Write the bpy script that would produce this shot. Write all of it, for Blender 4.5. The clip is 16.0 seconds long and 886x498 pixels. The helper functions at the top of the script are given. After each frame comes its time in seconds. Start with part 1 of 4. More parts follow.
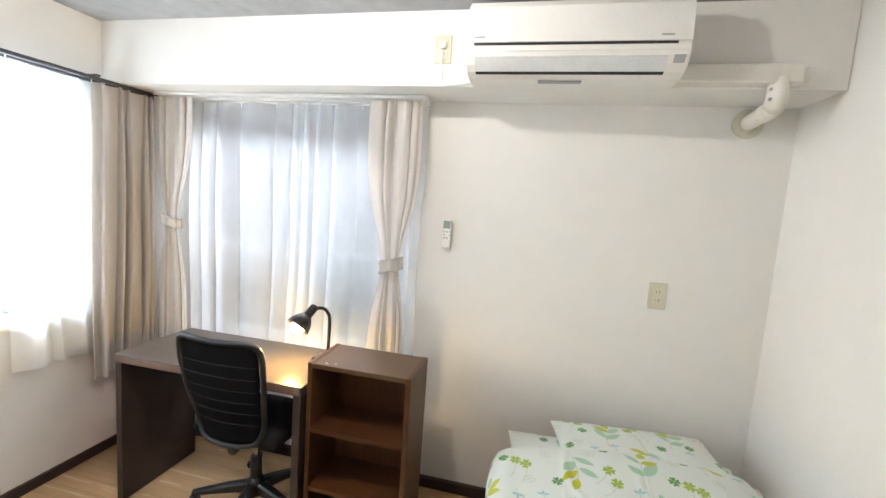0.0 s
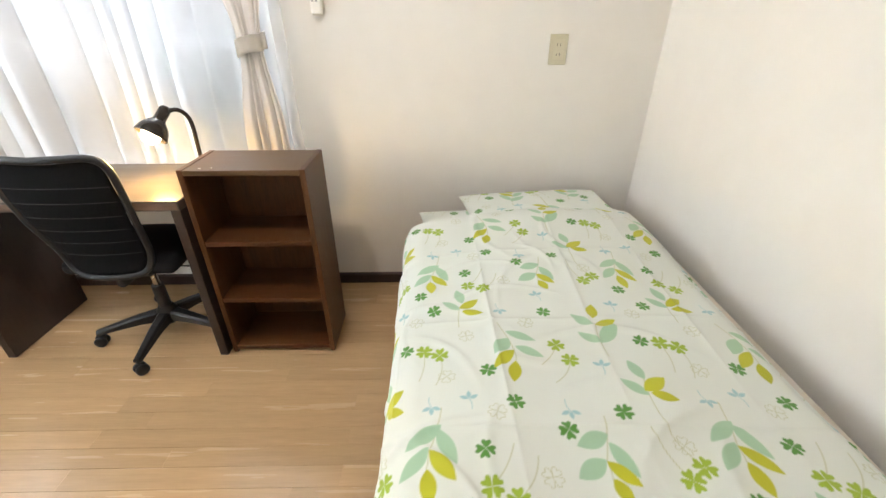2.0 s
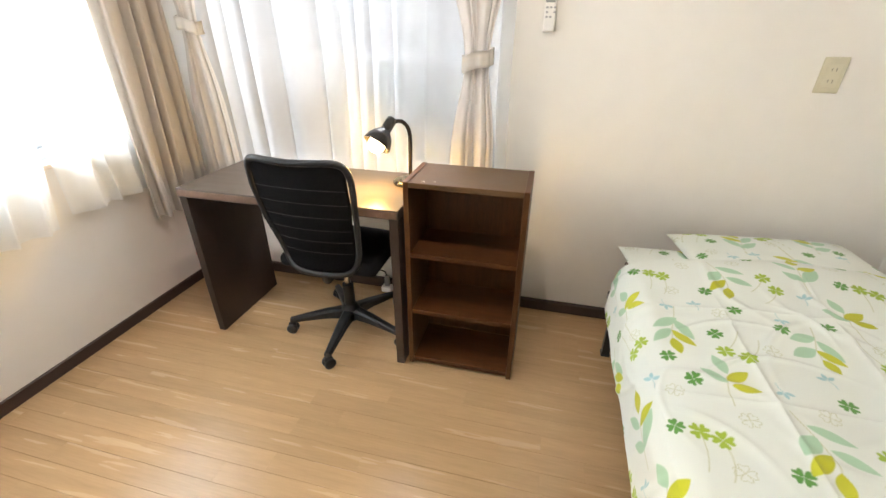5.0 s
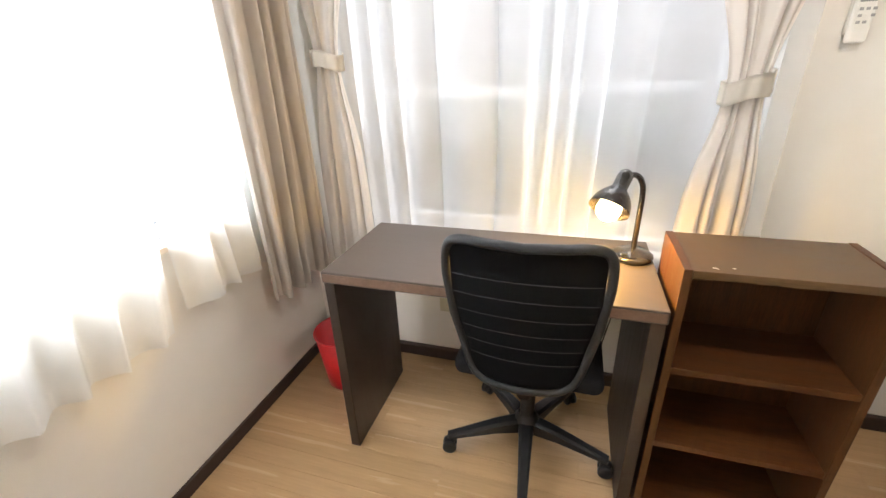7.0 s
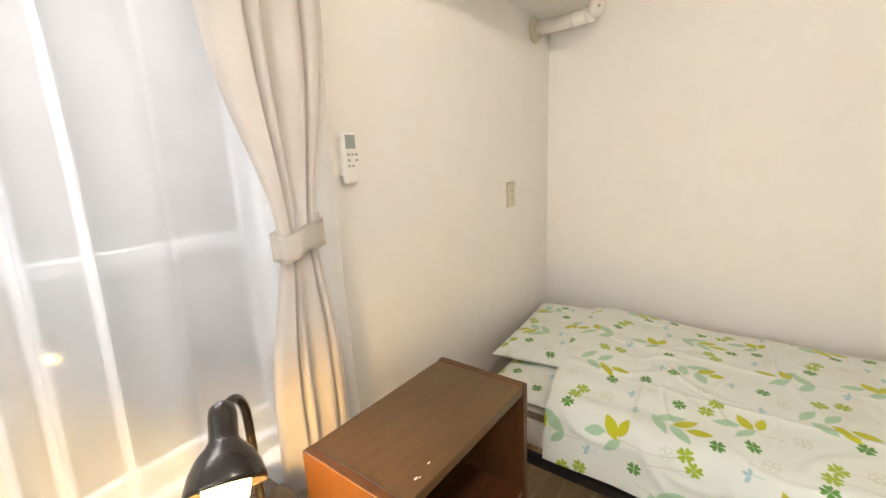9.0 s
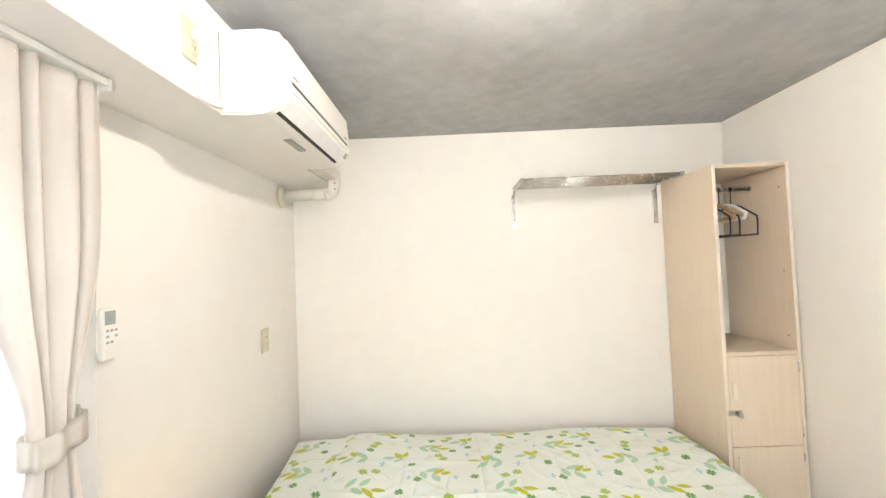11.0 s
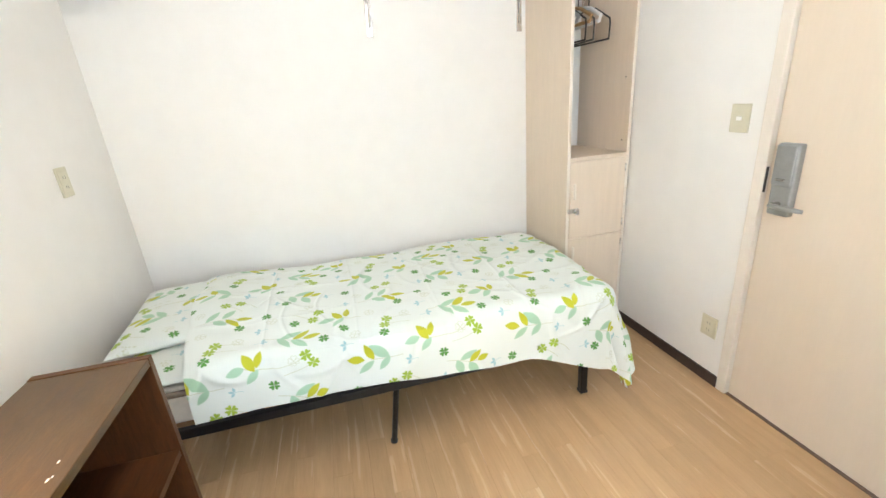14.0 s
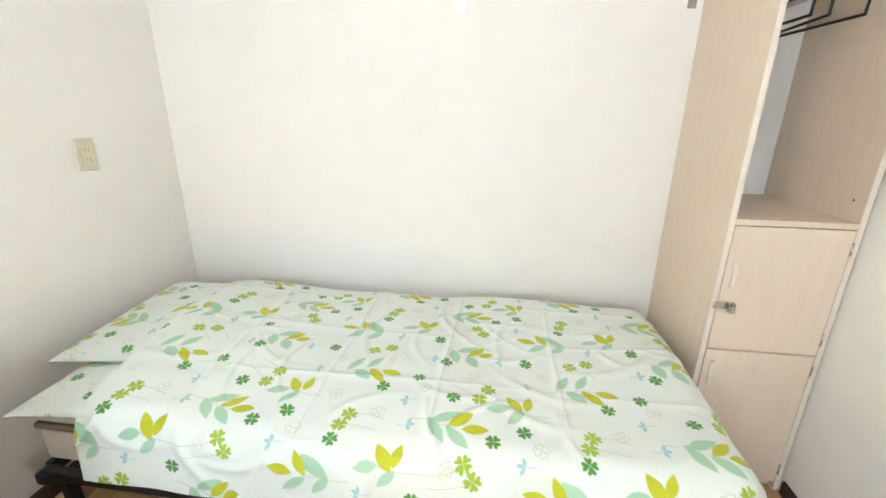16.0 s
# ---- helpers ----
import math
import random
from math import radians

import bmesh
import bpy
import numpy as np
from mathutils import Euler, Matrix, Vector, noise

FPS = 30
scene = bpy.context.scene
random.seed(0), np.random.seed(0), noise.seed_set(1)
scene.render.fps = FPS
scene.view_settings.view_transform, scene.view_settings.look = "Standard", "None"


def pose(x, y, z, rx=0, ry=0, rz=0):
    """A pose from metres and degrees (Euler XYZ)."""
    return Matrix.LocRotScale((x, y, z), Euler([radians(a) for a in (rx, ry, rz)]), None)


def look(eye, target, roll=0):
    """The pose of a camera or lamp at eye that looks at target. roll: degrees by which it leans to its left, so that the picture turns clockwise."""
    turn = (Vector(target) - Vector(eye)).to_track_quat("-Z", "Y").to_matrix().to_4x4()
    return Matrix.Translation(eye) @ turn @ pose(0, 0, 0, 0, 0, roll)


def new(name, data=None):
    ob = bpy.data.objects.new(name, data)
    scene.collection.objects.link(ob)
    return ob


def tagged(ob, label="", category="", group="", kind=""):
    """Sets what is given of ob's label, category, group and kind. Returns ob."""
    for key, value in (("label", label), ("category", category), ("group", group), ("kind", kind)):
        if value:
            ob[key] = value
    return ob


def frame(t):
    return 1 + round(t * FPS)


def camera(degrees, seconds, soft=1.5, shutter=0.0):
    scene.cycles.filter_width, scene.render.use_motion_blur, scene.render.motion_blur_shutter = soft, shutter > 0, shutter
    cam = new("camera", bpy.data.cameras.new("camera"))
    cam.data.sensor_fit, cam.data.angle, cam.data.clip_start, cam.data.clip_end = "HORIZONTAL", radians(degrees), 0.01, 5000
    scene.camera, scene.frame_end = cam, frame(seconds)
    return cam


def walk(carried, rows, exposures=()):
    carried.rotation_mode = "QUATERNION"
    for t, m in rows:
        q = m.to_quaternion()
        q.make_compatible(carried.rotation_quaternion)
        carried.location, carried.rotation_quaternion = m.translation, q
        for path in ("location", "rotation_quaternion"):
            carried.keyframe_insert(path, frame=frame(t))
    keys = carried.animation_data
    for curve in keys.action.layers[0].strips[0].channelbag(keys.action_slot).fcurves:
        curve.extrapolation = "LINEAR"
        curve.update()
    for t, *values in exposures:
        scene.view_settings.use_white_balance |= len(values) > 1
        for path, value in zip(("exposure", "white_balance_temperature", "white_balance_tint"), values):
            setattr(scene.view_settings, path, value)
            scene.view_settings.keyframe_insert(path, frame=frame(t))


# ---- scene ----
cam = camera(93.5, 16.0)
PATH = [
    (0, (-1.025, -2.097, 1.558), (-1.46, -0.157, 1.336), 4.1),
    (0.5, (-1.006, -2.065, 1.44), (-1.274, -0.138, 0.976), 2.8),
    (1, (-1.01, -2.03, 1.393), (-1.126, -0.162, 0.688), 1.3),
    (1.5, (-1.0, -2.009, 1.348), (-1.012, -0.215, 0.465), 0.5),
    (2, (-0.991, -2.003, 1.33), (-0.963, -0.26, 0.349), -0.1),
    (2.5, (-0.993, -1.997, 1.331), (-0.949, -0.285, 0.299), 0.1),
    (3, (-0.983, -1.984, 1.322), (-0.96, -0.281, 0.274), 0.5),
    (3.5, (-1.004, -1.973, 1.323), (-1.026, -0.268, 0.278), 0.7),
    (4, (-1.061, -1.963, 1.328), (-1.157, -0.249, 0.302), 1.1),
    (4.5, (-1.155, -1.941, 1.316), (-1.385, -0.213, 0.336), 0.8),
    (5, (-1.424, -1.926, 1.339), (-1.849, -0.211, 0.402), 0.4),
    (5.2, (-1.582, -1.966, 1.319), (-2.041, -0.23, 0.439), 1.0),
    (7.3, (-2.216, -1.483, 1.321), (-2.771, 0.264, 0.52), -2.5),
    (7.5, (-2.237, -1.42, 1.318), (-2.673, 0.372, 0.544), -3.2),
    (8, (-2.302, -1.231, 1.314), (-2.174, 0.615, 0.554), -4.4),
    (8.5, (-2.29, -1.032, 1.343), (-1.462, 0.665, 0.684), -4.0),
    (9, (-2.297, -0.974, 1.397), (-0.745, 0.209, 0.96), -2.6),
    (9.5, (-2.444, -0.935, 1.467), (-0.54, -0.382, 1.205), -2.0),
    (9.7, (-2.514, -0.932, 1.503), (-0.563, -0.529, 1.322), -2.1),
    (11.8, (-2.625, -1.003, 1.565), (-0.627, -1.09, 1.544), -2.4),
    (12, (-2.621, -1.002, 1.542), (-0.63, -1.14, 1.415), -2.8),
    (12.5, (-2.597, -1.008, 1.465), (-0.643, -1.264, 1.124), -3.9),
    (13, (-2.58, -1.022, 1.429), (-0.682, -1.377, 0.907), -4.7),
    (13.5, (-2.581, -1.045, 1.405), (-0.727, -1.461, 0.781), -4.8),
    (14, (-2.539, -1.089, 1.404), (-0.709, -1.537, 0.732), -4.4),
    (14.5, (-2.421, -1.221, 1.396), (-0.578, -1.613, 0.725), -3.4),
    (15, (-2.276, -1.347, 1.423), (-0.406, -1.601, 0.76), -2.0),
    (15.5, (-2.121, -1.458, 1.385), (-0.231, -1.521, 0.735), -0.7),
    (16, (-1.9, -1.58, 1.364), (-0.014, -1.336, 0.743), 0.7),
]
walk(cam, [(t, look(eye, target, roll)) for t, eye, target, roll in PATH],
     [(0.0, -0.12, 6050, 10), (1.0, 0.0, 6350, 11), (3.5, 0.08, 6450, 10), (5.2, 0.05, 6600, 11), (7.5, -0.02, 6750, 13), (8.5, -0.12, 7100, 15),
      (9.0, -0.25, 7200, 14), (9.5, 0.08, 6700, 11), (12.0, 0.22, 6450, 10), (13.0, 0.26, 6150, 9), (14.5, 0.26, 6000, 9), (16.0, 0.20, 6000, 8)])
# ---------------------------------------------------------------- light
world = bpy.data.worlds.new("sky")
scene.world = world
world.use_nodes = True
wn = world.node_tree
sky = wn.nodes.new("ShaderNodeTexSky")
sky.sky_type = "NISHITA"
sky.sun_disc = False
sky.sun_elevation, sky.sun_rotation = radians(42), radians(-157)
wn.links.new(sky.outputs[0], wn.nodes["Background"].inputs[0])
wn.nodes["Background"].inputs[1].default_value = 0.15


def lamp(name, kind, m, energy, colour, **kw):
    data = bpy.data.lights.new(name, kind)
    data.energy, data.color = energy, colour
    for k, v in kw.items():
        if k == "size":
            data.shape, data.size, data.size_y = "RECTANGLE", v[0], v[1]
        elif k == "radius":
            data.shadow_soft_size = v
        elif k == "angle":
            data.angle = v
    ob = new(name, data)
    ob.matrix_world = m
    return ob


# daylight in the side window's opening, an added lamp out of view above the desk window to light its sheer like sky,
# one soft sun behind thin cloud, the ceiling lamp that throws the rack's crisp shadow on the wall, and the desk lamp's
# bulb
lamp("daylight_side", "AREA", look((-3.50, -1.25, 1.46), (0, -1.25, 1.2)), 132, (0.86, 0.945, 1.0), size=(1.66, 1.2))
lamp("added_sky_front", "AREA", look((-2.38, 0.95, 2.75), (-2.38, 0.0, 1.4)), 74, (0.95, 0.97, 1.0), size=(1.3, 0.6))
lamp("sun", "SUN", look((-2.6, -6.1, 6), (0, 0, 0)), 2.0, (1.0, 0.95, 0.88), angle=radians(9))
lamp("ceiling_bulb", "POINT", Matrix.Translation((-1.70, -1.24, 2.295)), 39.0, (1.0, 0.915, 0.81), radius=0.028)
lamp("desk_bulb", "POINT", Matrix.Translation((-2.096, -0.411, 0.895)), 20.0, (1.0, 0.63, 0.17), radius=0.03)

# ---------------------------------------------------------------- materials


def mat(name, colour, rough=0.6, metal=0.0, var=0.0, scale=8.0, bump=0.0, bscale=60.0, stretch=(1, 1, 1), rand=0.0, spec=0.5, dark=None):
    """Principled surface with two scales of colour variation, fine relief, and a shift from piece to piece."""
    m = bpy.data.materials.new(name)
    m.use_nodes = True
    n, l = m.node_tree.nodes, m.node_tree.links
    b = n["Principled BSDF"]
    b.inputs["Roughness"].default_value = rough
    b.inputs["Metallic"].default_value = metal
    b.inputs["Specular IOR Level"].default_value = spec
    b.inputs["Base Color"].default_value = (*colour, 1)
    if var or bump or rand:
        tc = n.new("ShaderNodeTexCoord")
        mp = n.new("ShaderNodeMapping")
        mp.inputs["Scale"].default_value = stretch
        l.new(tc.outputs["Object"], mp.inputs["Vector"])
        vec = mp.outputs[0]
        if rand:
            oi = n.new("ShaderNodeObjectInfo")
            ad = n.new("ShaderNodeVectorMath")
            ad.operation = "MULTIPLY_ADD"
            cb = n.new("ShaderNodeCombineXYZ")
            l.new(oi.outputs["Random"], cb.inputs[0])
            l.new(oi.outputs["Random"], cb.inputs[1])
            ad.inputs[1].default_value = (37, 53, 0)
            l.new(cb.outputs[0], ad.inputs[0])
            l.new(vec, ad.inputs[2])
            vec = ad.outputs[0]
        if var:
            big, fine = n.new("ShaderNodeTexNoise"), n.new("ShaderNodeTexNoise")
            for tex, s, d in ((big, scale, 3), (fine, scale * 6, 6)):
                tex.inputs["Scale"].default_value, tex.inputs["Detail"].default_value = s, d
                l.new(vec, tex.inputs["Vector"])
            mx = n.new("ShaderNodeMix")
            mx.inputs["Factor"].default_value = 0.45
            l.new(big.outputs["Fac"], mx.inputs["A"])
            l.new(fine.outputs["Fac"], mx.inputs["B"])
            fac = mx.outputs["Result"]
            if rand:
                m2 = n.new("ShaderNodeMath")
                m2.operation = "MULTIPLY_ADD"
                l.new(oi.outputs["Random"], m2.inputs[0])
                m2.inputs[1].default_value = rand
                l.new(fac, m2.inputs[2])
                m3 = n.new("ShaderNodeMath")
                m3.operation = "SUBTRACT"
                m3.inputs[1].default_value = rand / 2
                l.new(m2.outputs[0], m3.inputs[0])
                fac = m3.outputs[0]
            ramp = n.new("ShaderNodeValToRGB")
            lo = dark or tuple(c * (1 - var) for c in colour)
            hi = tuple(min(1, c * (1 + var * 0.6)) for c in colour)
            ramp.color_ramp.elements[0].position, ramp.color_ramp.elements[1].position = 0.3, 0.7
            ramp.color_ramp.elements[0].color, ramp.color_ramp.elements[1].color = (*lo, 1), (*hi, 1)
            l.new(fac, ramp.inputs[0])
            l.new(ramp.outputs[0], b.inputs["Base Color"])
            rr = n.new("ShaderNodeMath")
            rr.operation = "MULTIPLY_ADD"
            rr.inputs[1].default_value, rr.inputs[2].default_value = 0.18, rough - 0.09
            l.new(big.outputs["Fac"], rr.inputs[0])
            l.new(rr.outputs[0], b.inputs["Roughness"])
        if bump:
            t2, bp = n.new("ShaderNodeTexNoise"), n.new("ShaderNodeBump")
            t2.inputs["Scale"].default_value, t2.inputs["Detail"].default_value = bscale, 5
            l.new(vec, t2.inputs["Vector"])
            bp.inputs["Strength"].default_value, bp.inputs["Distance"].default_value = bump, 0.004
            l.new(t2.outputs["Fac"], bp.inputs["Height"])
            l.new(bp.outputs[0], b.inputs["Normal"])
    return m


def cloth(name, colour, through_, clear=0.0, weave=900):
    """Woven cloth: part of the light shines through it, and some passes between its threads."""
    m = bpy.data.materials.new(name)
    m.use_nodes = True
    n, l = m.node_tree.nodes, m.node_tree.links
    out = n["Material Output"]
    n.remove(n["Principled BSDF"])
    tc, tex = n.new("ShaderNodeTexCoord"), n.new("ShaderNodeTexNoise")
    tex.inputs["Scale"].default_value, tex.inputs["Detail"].default_value = 14, 4
    l.new(tc.outputs["Object"], tex.inputs["Vector"])
    ramp = n.new("ShaderNodeValToRGB")
    ramp.color_ramp.elements[0].color = (*[c * 0.9 for c in colour], 1)
    ramp.color_ramp.elements[1].color = (*colour, 1)
    l.new(tex.outputs["Fac"], ramp.inputs[0])
    d, t, p = n.new("ShaderNodeBsdfDiffuse"), n.new("ShaderNodeBsdfTranslucent"), n.new("ShaderNodeBsdfTransparent")
    w, bp = n.new("ShaderNodeTexNoise"), n.new("ShaderNodeBump")
    w.inputs["Scale"].default_value = weave
    l.new(tc.outputs["Object"], w.inputs["Vector"])
    l.new(w.outputs["Fac"], bp.inputs["Height"])
    bp.inputs["Strength"].default_value, bp.inputs["Distance"].default_value = 0.3, 0.001
    l.new(bp.outputs[0], d.inputs["Normal"])
    l.new(ramp.outputs[0], d.inputs[0])
    l.new(ramp.outputs[0], t.inputs[0])
    a, c = n.new("ShaderNodeMixShader"), n.new("ShaderNodeMixShader")
    a.inputs[0].default_value, c.inputs[0].default_value = through_, clear
    l.new(d.outputs[0], a.inputs[1])
    l.new(t.outputs[0], a.inputs[2])
    l.new(a.outputs[0], c.inputs[1])
    l.new(p.outputs[0], c.inputs[2])
    l.new(c.outputs[0], out.inputs[0])
    return m


def glow(name, colour, strength):
    m = bpy.data.materials.new(name)
    m.use_nodes = True
    b = m.node_tree.nodes["Principled BSDF"]
    b.inputs["Base Color"].default_value = (*colour, 1)
    b.inputs["Emission Color"].default_value = (*colour, 1)
    b.inputs["Emission Strength"].default_value = strength
    return m


PAPER = mat("wallpaper", (0.815, 0.79, 0.748), 0.85, var=0.035, scale=1.6, bump=0.35, bscale=420)
CONCRETE = mat("painted_concrete", (0.42, 0.43, 0.44), 0.8, var=0.22, scale=2.2, bump=0.3, bscale=90)
PLANK = mat("oak_floor", (0.49, 0.315, 0.162), 0.25, var=0.14, scale=3.0, bump=0.06, bscale=40, stretch=(0.6, 9, 9), rand=0.22)
GROOVE = mat("floor_joint", (0.20, 0.115, 0.055), 0.8, var=0.2)
BASE = mat("dark_baseboard", (0.045, 0.025, 0.02), 0.5, var=0.25, scale=10, stretch=(1, 1, 6))
# worn top board, its colour also lightened towards olive for the desk lamp's light
WENGE_TOP_LIT = mat("worn_lamplit_top_veneer", (0.095, 0.050, 0.019), 0.36, spec=0.4, var=0.3, scale=6, bump=0.08, bscale=120, stretch=(1, 8, 8), dark=(0.060, 0.032, 0.012))
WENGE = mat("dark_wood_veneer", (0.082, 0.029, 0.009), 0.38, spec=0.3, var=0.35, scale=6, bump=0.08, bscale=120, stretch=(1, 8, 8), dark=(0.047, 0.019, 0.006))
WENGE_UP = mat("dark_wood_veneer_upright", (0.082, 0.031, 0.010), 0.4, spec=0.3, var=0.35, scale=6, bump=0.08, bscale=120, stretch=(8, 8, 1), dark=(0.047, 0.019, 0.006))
# desktop colour raised to carry lamp light and window reflection; the uprights stay darker
DESK_LIT = mat("dark_desk_laminate_lit", (0.068, 0.052, 0.043), 0.32, var=0.15, scale=3, stretch=(1, 8, 8))
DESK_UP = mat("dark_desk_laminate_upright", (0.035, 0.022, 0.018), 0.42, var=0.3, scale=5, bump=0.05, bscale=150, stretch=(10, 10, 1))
EDGE = mat("worn_veneer_edge", (0.16, 0.095, 0.065), 0.45, var=0.3, scale=20)
ASH = mat("pale_ash_laminate", (0.70, 0.585, 0.46), 0.5, var=0.06, scale=5, bump=0.06, bscale=140, stretch=(9, 9, 0.8))
ASH_EDGE = mat("pale_edge_band", (0.74, 0.66, 0.56), 0.5, var=0.06, scale=9)
DOOR = mat("beige_door_sheet", (0.68, 0.575, 0.45), 0.5, var=0.025, scale=3, bump=0.06, bscale=160, stretch=(6, 6, 0.8))
JAMB = mat("beige_door_frame", (0.74, 0.67, 0.58), 0.5, var=0.05, scale=4)
PLASTIC = mat("white_plastic", (0.80, 0.78, 0.74), 0.35, var=0.04, scale=12)
IVORY = mat("ivory_plate", (0.60, 0.56, 0.42), 0.4, var=0.05, scale=30)
IVORY_B = mat("ivory_insert", (0.63, 0.59, 0.45), 0.4, var=0.05, scale=30)
DUCT = mat("duct_cover", (0.70, 0.665, 0.60), 0.5, var=0.06, scale=10)
DARK = mat("dark_slot", (0.02, 0.02, 0.022), 0.6, var=0.2, scale=30)
GREY = mat("grey_plastic", (0.36, 0.36, 0.36), 0.45, var=0.1, scale=30)
SCREEN = mat("grey_display", (0.30, 0.33, 0.31), 0.2, var=0.05, scale=30)
BLACK = mat("black_plastic", (0.014, 0.014, 0.016), 0.45, var=0.3, scale=25, bump=0.1, bscale=300)
FRAME_GREY = mat("charcoal_chair_frame", (0.019, 0.020, 0.023), 0.5, var=0.2, scale=25, spec=0.35)
MESH_CLOTH = mat("black_mesh_cloth", (0.009, 0.009, 0.011), 0.85, var=0.35, scale=60, bump=0.6, bscale=700, spec=0.2)
TAPE = mat("grey_seam", (0.0115, 0.012, 0.013), 0.7, var=0.2, scale=60)
STEEL = mat("black_steel_tube", (0.02, 0.019, 0.019), 0.35, metal=0.4, var=0.3, scale=20)
CHROME = mat("brushed_chrome", (0.62, 0.60, 0.57), 0.25, metal=1.0, var=0.1, scale=40)
SILVER = mat("silver_lock", (0.34, 0.34, 0.33), 0.38, metal=0.6, var=0.1, scale=40)
RAIL = mat("dark_grey_rail", (0.10, 0.10, 0.11), 0.35, metal=0.5, var=0.2, scale=20)
RED = mat("red_plastic", (0.62, 0.012, 0.018), 0.35, var=0.15, scale=12)
MATTRESS = mat("mattress_ticking", (0.68, 0.63, 0.55), 0.85, var=0.08, scale=12, bump=0.5, bscale=350)
PIPING = mat("brown_piping", (0.20, 0.145, 0.105), 0.8, var=0.2, scale=40)
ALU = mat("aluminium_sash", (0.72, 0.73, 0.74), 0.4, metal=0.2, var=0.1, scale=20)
# aluminium darkened in its colour, so the sashes look less lit behind the sheers
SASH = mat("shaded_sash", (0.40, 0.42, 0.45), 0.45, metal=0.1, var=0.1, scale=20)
LAMPBLACK = mat("black_lamp_enamel", (0.022, 0.018, 0.016), 0.22, var=0.2, scale=25)
WOODHANG = mat("hanger_wood", (0.50, 0.30, 0.13), 0.4, var=0.25, scale=20)
LEAF = mat("shrub_leaf", (0.075, 0.15, 0.05), 0.5, var=0.4, scale=9)
OUTWALL = mat("neighbour_wall", (0.27, 0.25, 0.22), 0.85, var=0.12, scale=2, bump=0.4, bscale=80)
GROUND = mat("outside_ground", (0.24, 0.23, 0.21), 0.9, var=0.3, scale=2, bump=0.5, bscale=30)
SHEER = cloth("white_sheer", (0.90, 0.93, 0.96), 0.62, 0.56)
SHEER_DENSE = cloth("white_sheer_dense", (0.90, 0.91, 0.91), 0.55, 0.06)
LINEN = cloth("beige_linen", (0.63, 0.58, 0.53), 0.26, 0.0)
# drape linen lightened for the tiebacks, making up for light they miss
LINEN_TIE_LIT = cloth("beige_linen_band_lit", (0.82, 0.78, 0.72), 0.25, 0.0)
BULB = glow("warm_bulb", (1.0, 0.74, 0.40), 14)

GLASS = bpy.data.materials.new("window_glass")
GLASS.use_nodes = True
gb = GLASS.node_tree.nodes["Principled BSDF"]
gb.inputs["Transmission Weight"].default_value, gb.inputs["Roughness"].default_value, gb.inputs["IOR"].default_value = 1.0, 0.0, 1.45

# ---------------------------------------------------------------- mesh tools


def part(name, bm, material, parent=None, label="", smooth=False):
    me = bpy.data.meshes.new(name)
    bm.to_mesh(me)
    bm.free()
    me.materials.append(material)
    if smooth:
        me.shade_smooth()
    ob = new(name, me)
    if parent is not None:
        ob.parent = parent
    if label:
        ob["label"] = label
    return ob


def thing(name, at=(0, 0, 0), label="", category="", group="", kind=""):
    ob = new(name)
    ob.empty_display_size = 0.05
    ob.location = at
    return tagged(ob, label, category, group, kind)


def inv(ob):
    """Parts are modelled in world metres: this takes them into their thing's own space."""
    return Matrix.Translation(-Vector(ob.location))


def box(x0, x1, y0, y1, z0, z1, bevel=0.003, seg=2, bm=None, m=None):
    b = bmesh.new()
    bmesh.ops.create_cube(b, size=1)
    bmesh.ops.transform(b, matrix=Matrix.Translation(((x0 + x1) / 2, (y0 + y1) / 2, (z0 + z1) / 2)) @ Matrix.Diagonal((abs(x1 - x0), abs(y1 - y0), abs(z1 - z0), 1)), verts=b.verts)
    if bevel:
        bmesh.ops.bevel(b, geom=b.edges[:], offset=bevel, segments=seg, affect="EDGES", profile=0.5)
    if m is not None:
        bmesh.ops.transform(b, matrix=m, verts=b.verts)
    return merge(bm, b)


def merge(bm, b):
    if bm is None:
        return b
    me = bpy.data.meshes.new("tmp")
    b.to_mesh(me)
    b.free()
    bm.from_mesh(me)
    bpy.data.meshes.remove(me)
    return bm


def tube(points, radius, sides=10, bm=None, cap=True, closed=False):
    """A round bar along points; radius may be one number or one for each point."""
    b = bmesh.new()
    pts = [Vector(p) for p in points]
    rad = radius if isinstance(radius, (list, tuple)) else [radius] * len(pts)
    rings, side = [], None
    for i, p in enumerate(pts):
        if closed:
            d = (pts[(i + 1) % len(pts)] - pts[i - 1]).normalized()
        else:
            d = (pts[min(i + 1, len(pts) - 1)] - pts[max(i - 1, 0)]).normalized()
        if side is None:
            side = d.orthogonal().normalized()
        side = (side - d * side.dot(d)).normalized()
        up = d.cross(side)
        rings.append([b.verts.new(p + rad[i] * (math.cos(a) * side + math.sin(a) * up)) for a in [2 * math.pi * k / sides for k in range(sides)]])
    n = len(rings)
    for i in range(n if closed else n - 1):
        r, s = rings[i], rings[(i + 1) % n]
        for k in range(sides):
            b.faces.new((r[k], r[(k + 1) % sides], s[(k + 1) % sides], s[k]))
    if cap and not closed:
        b.faces.new(rings[0][::-1])
        b.faces.new(rings[-1])
    return merge(bm, b)


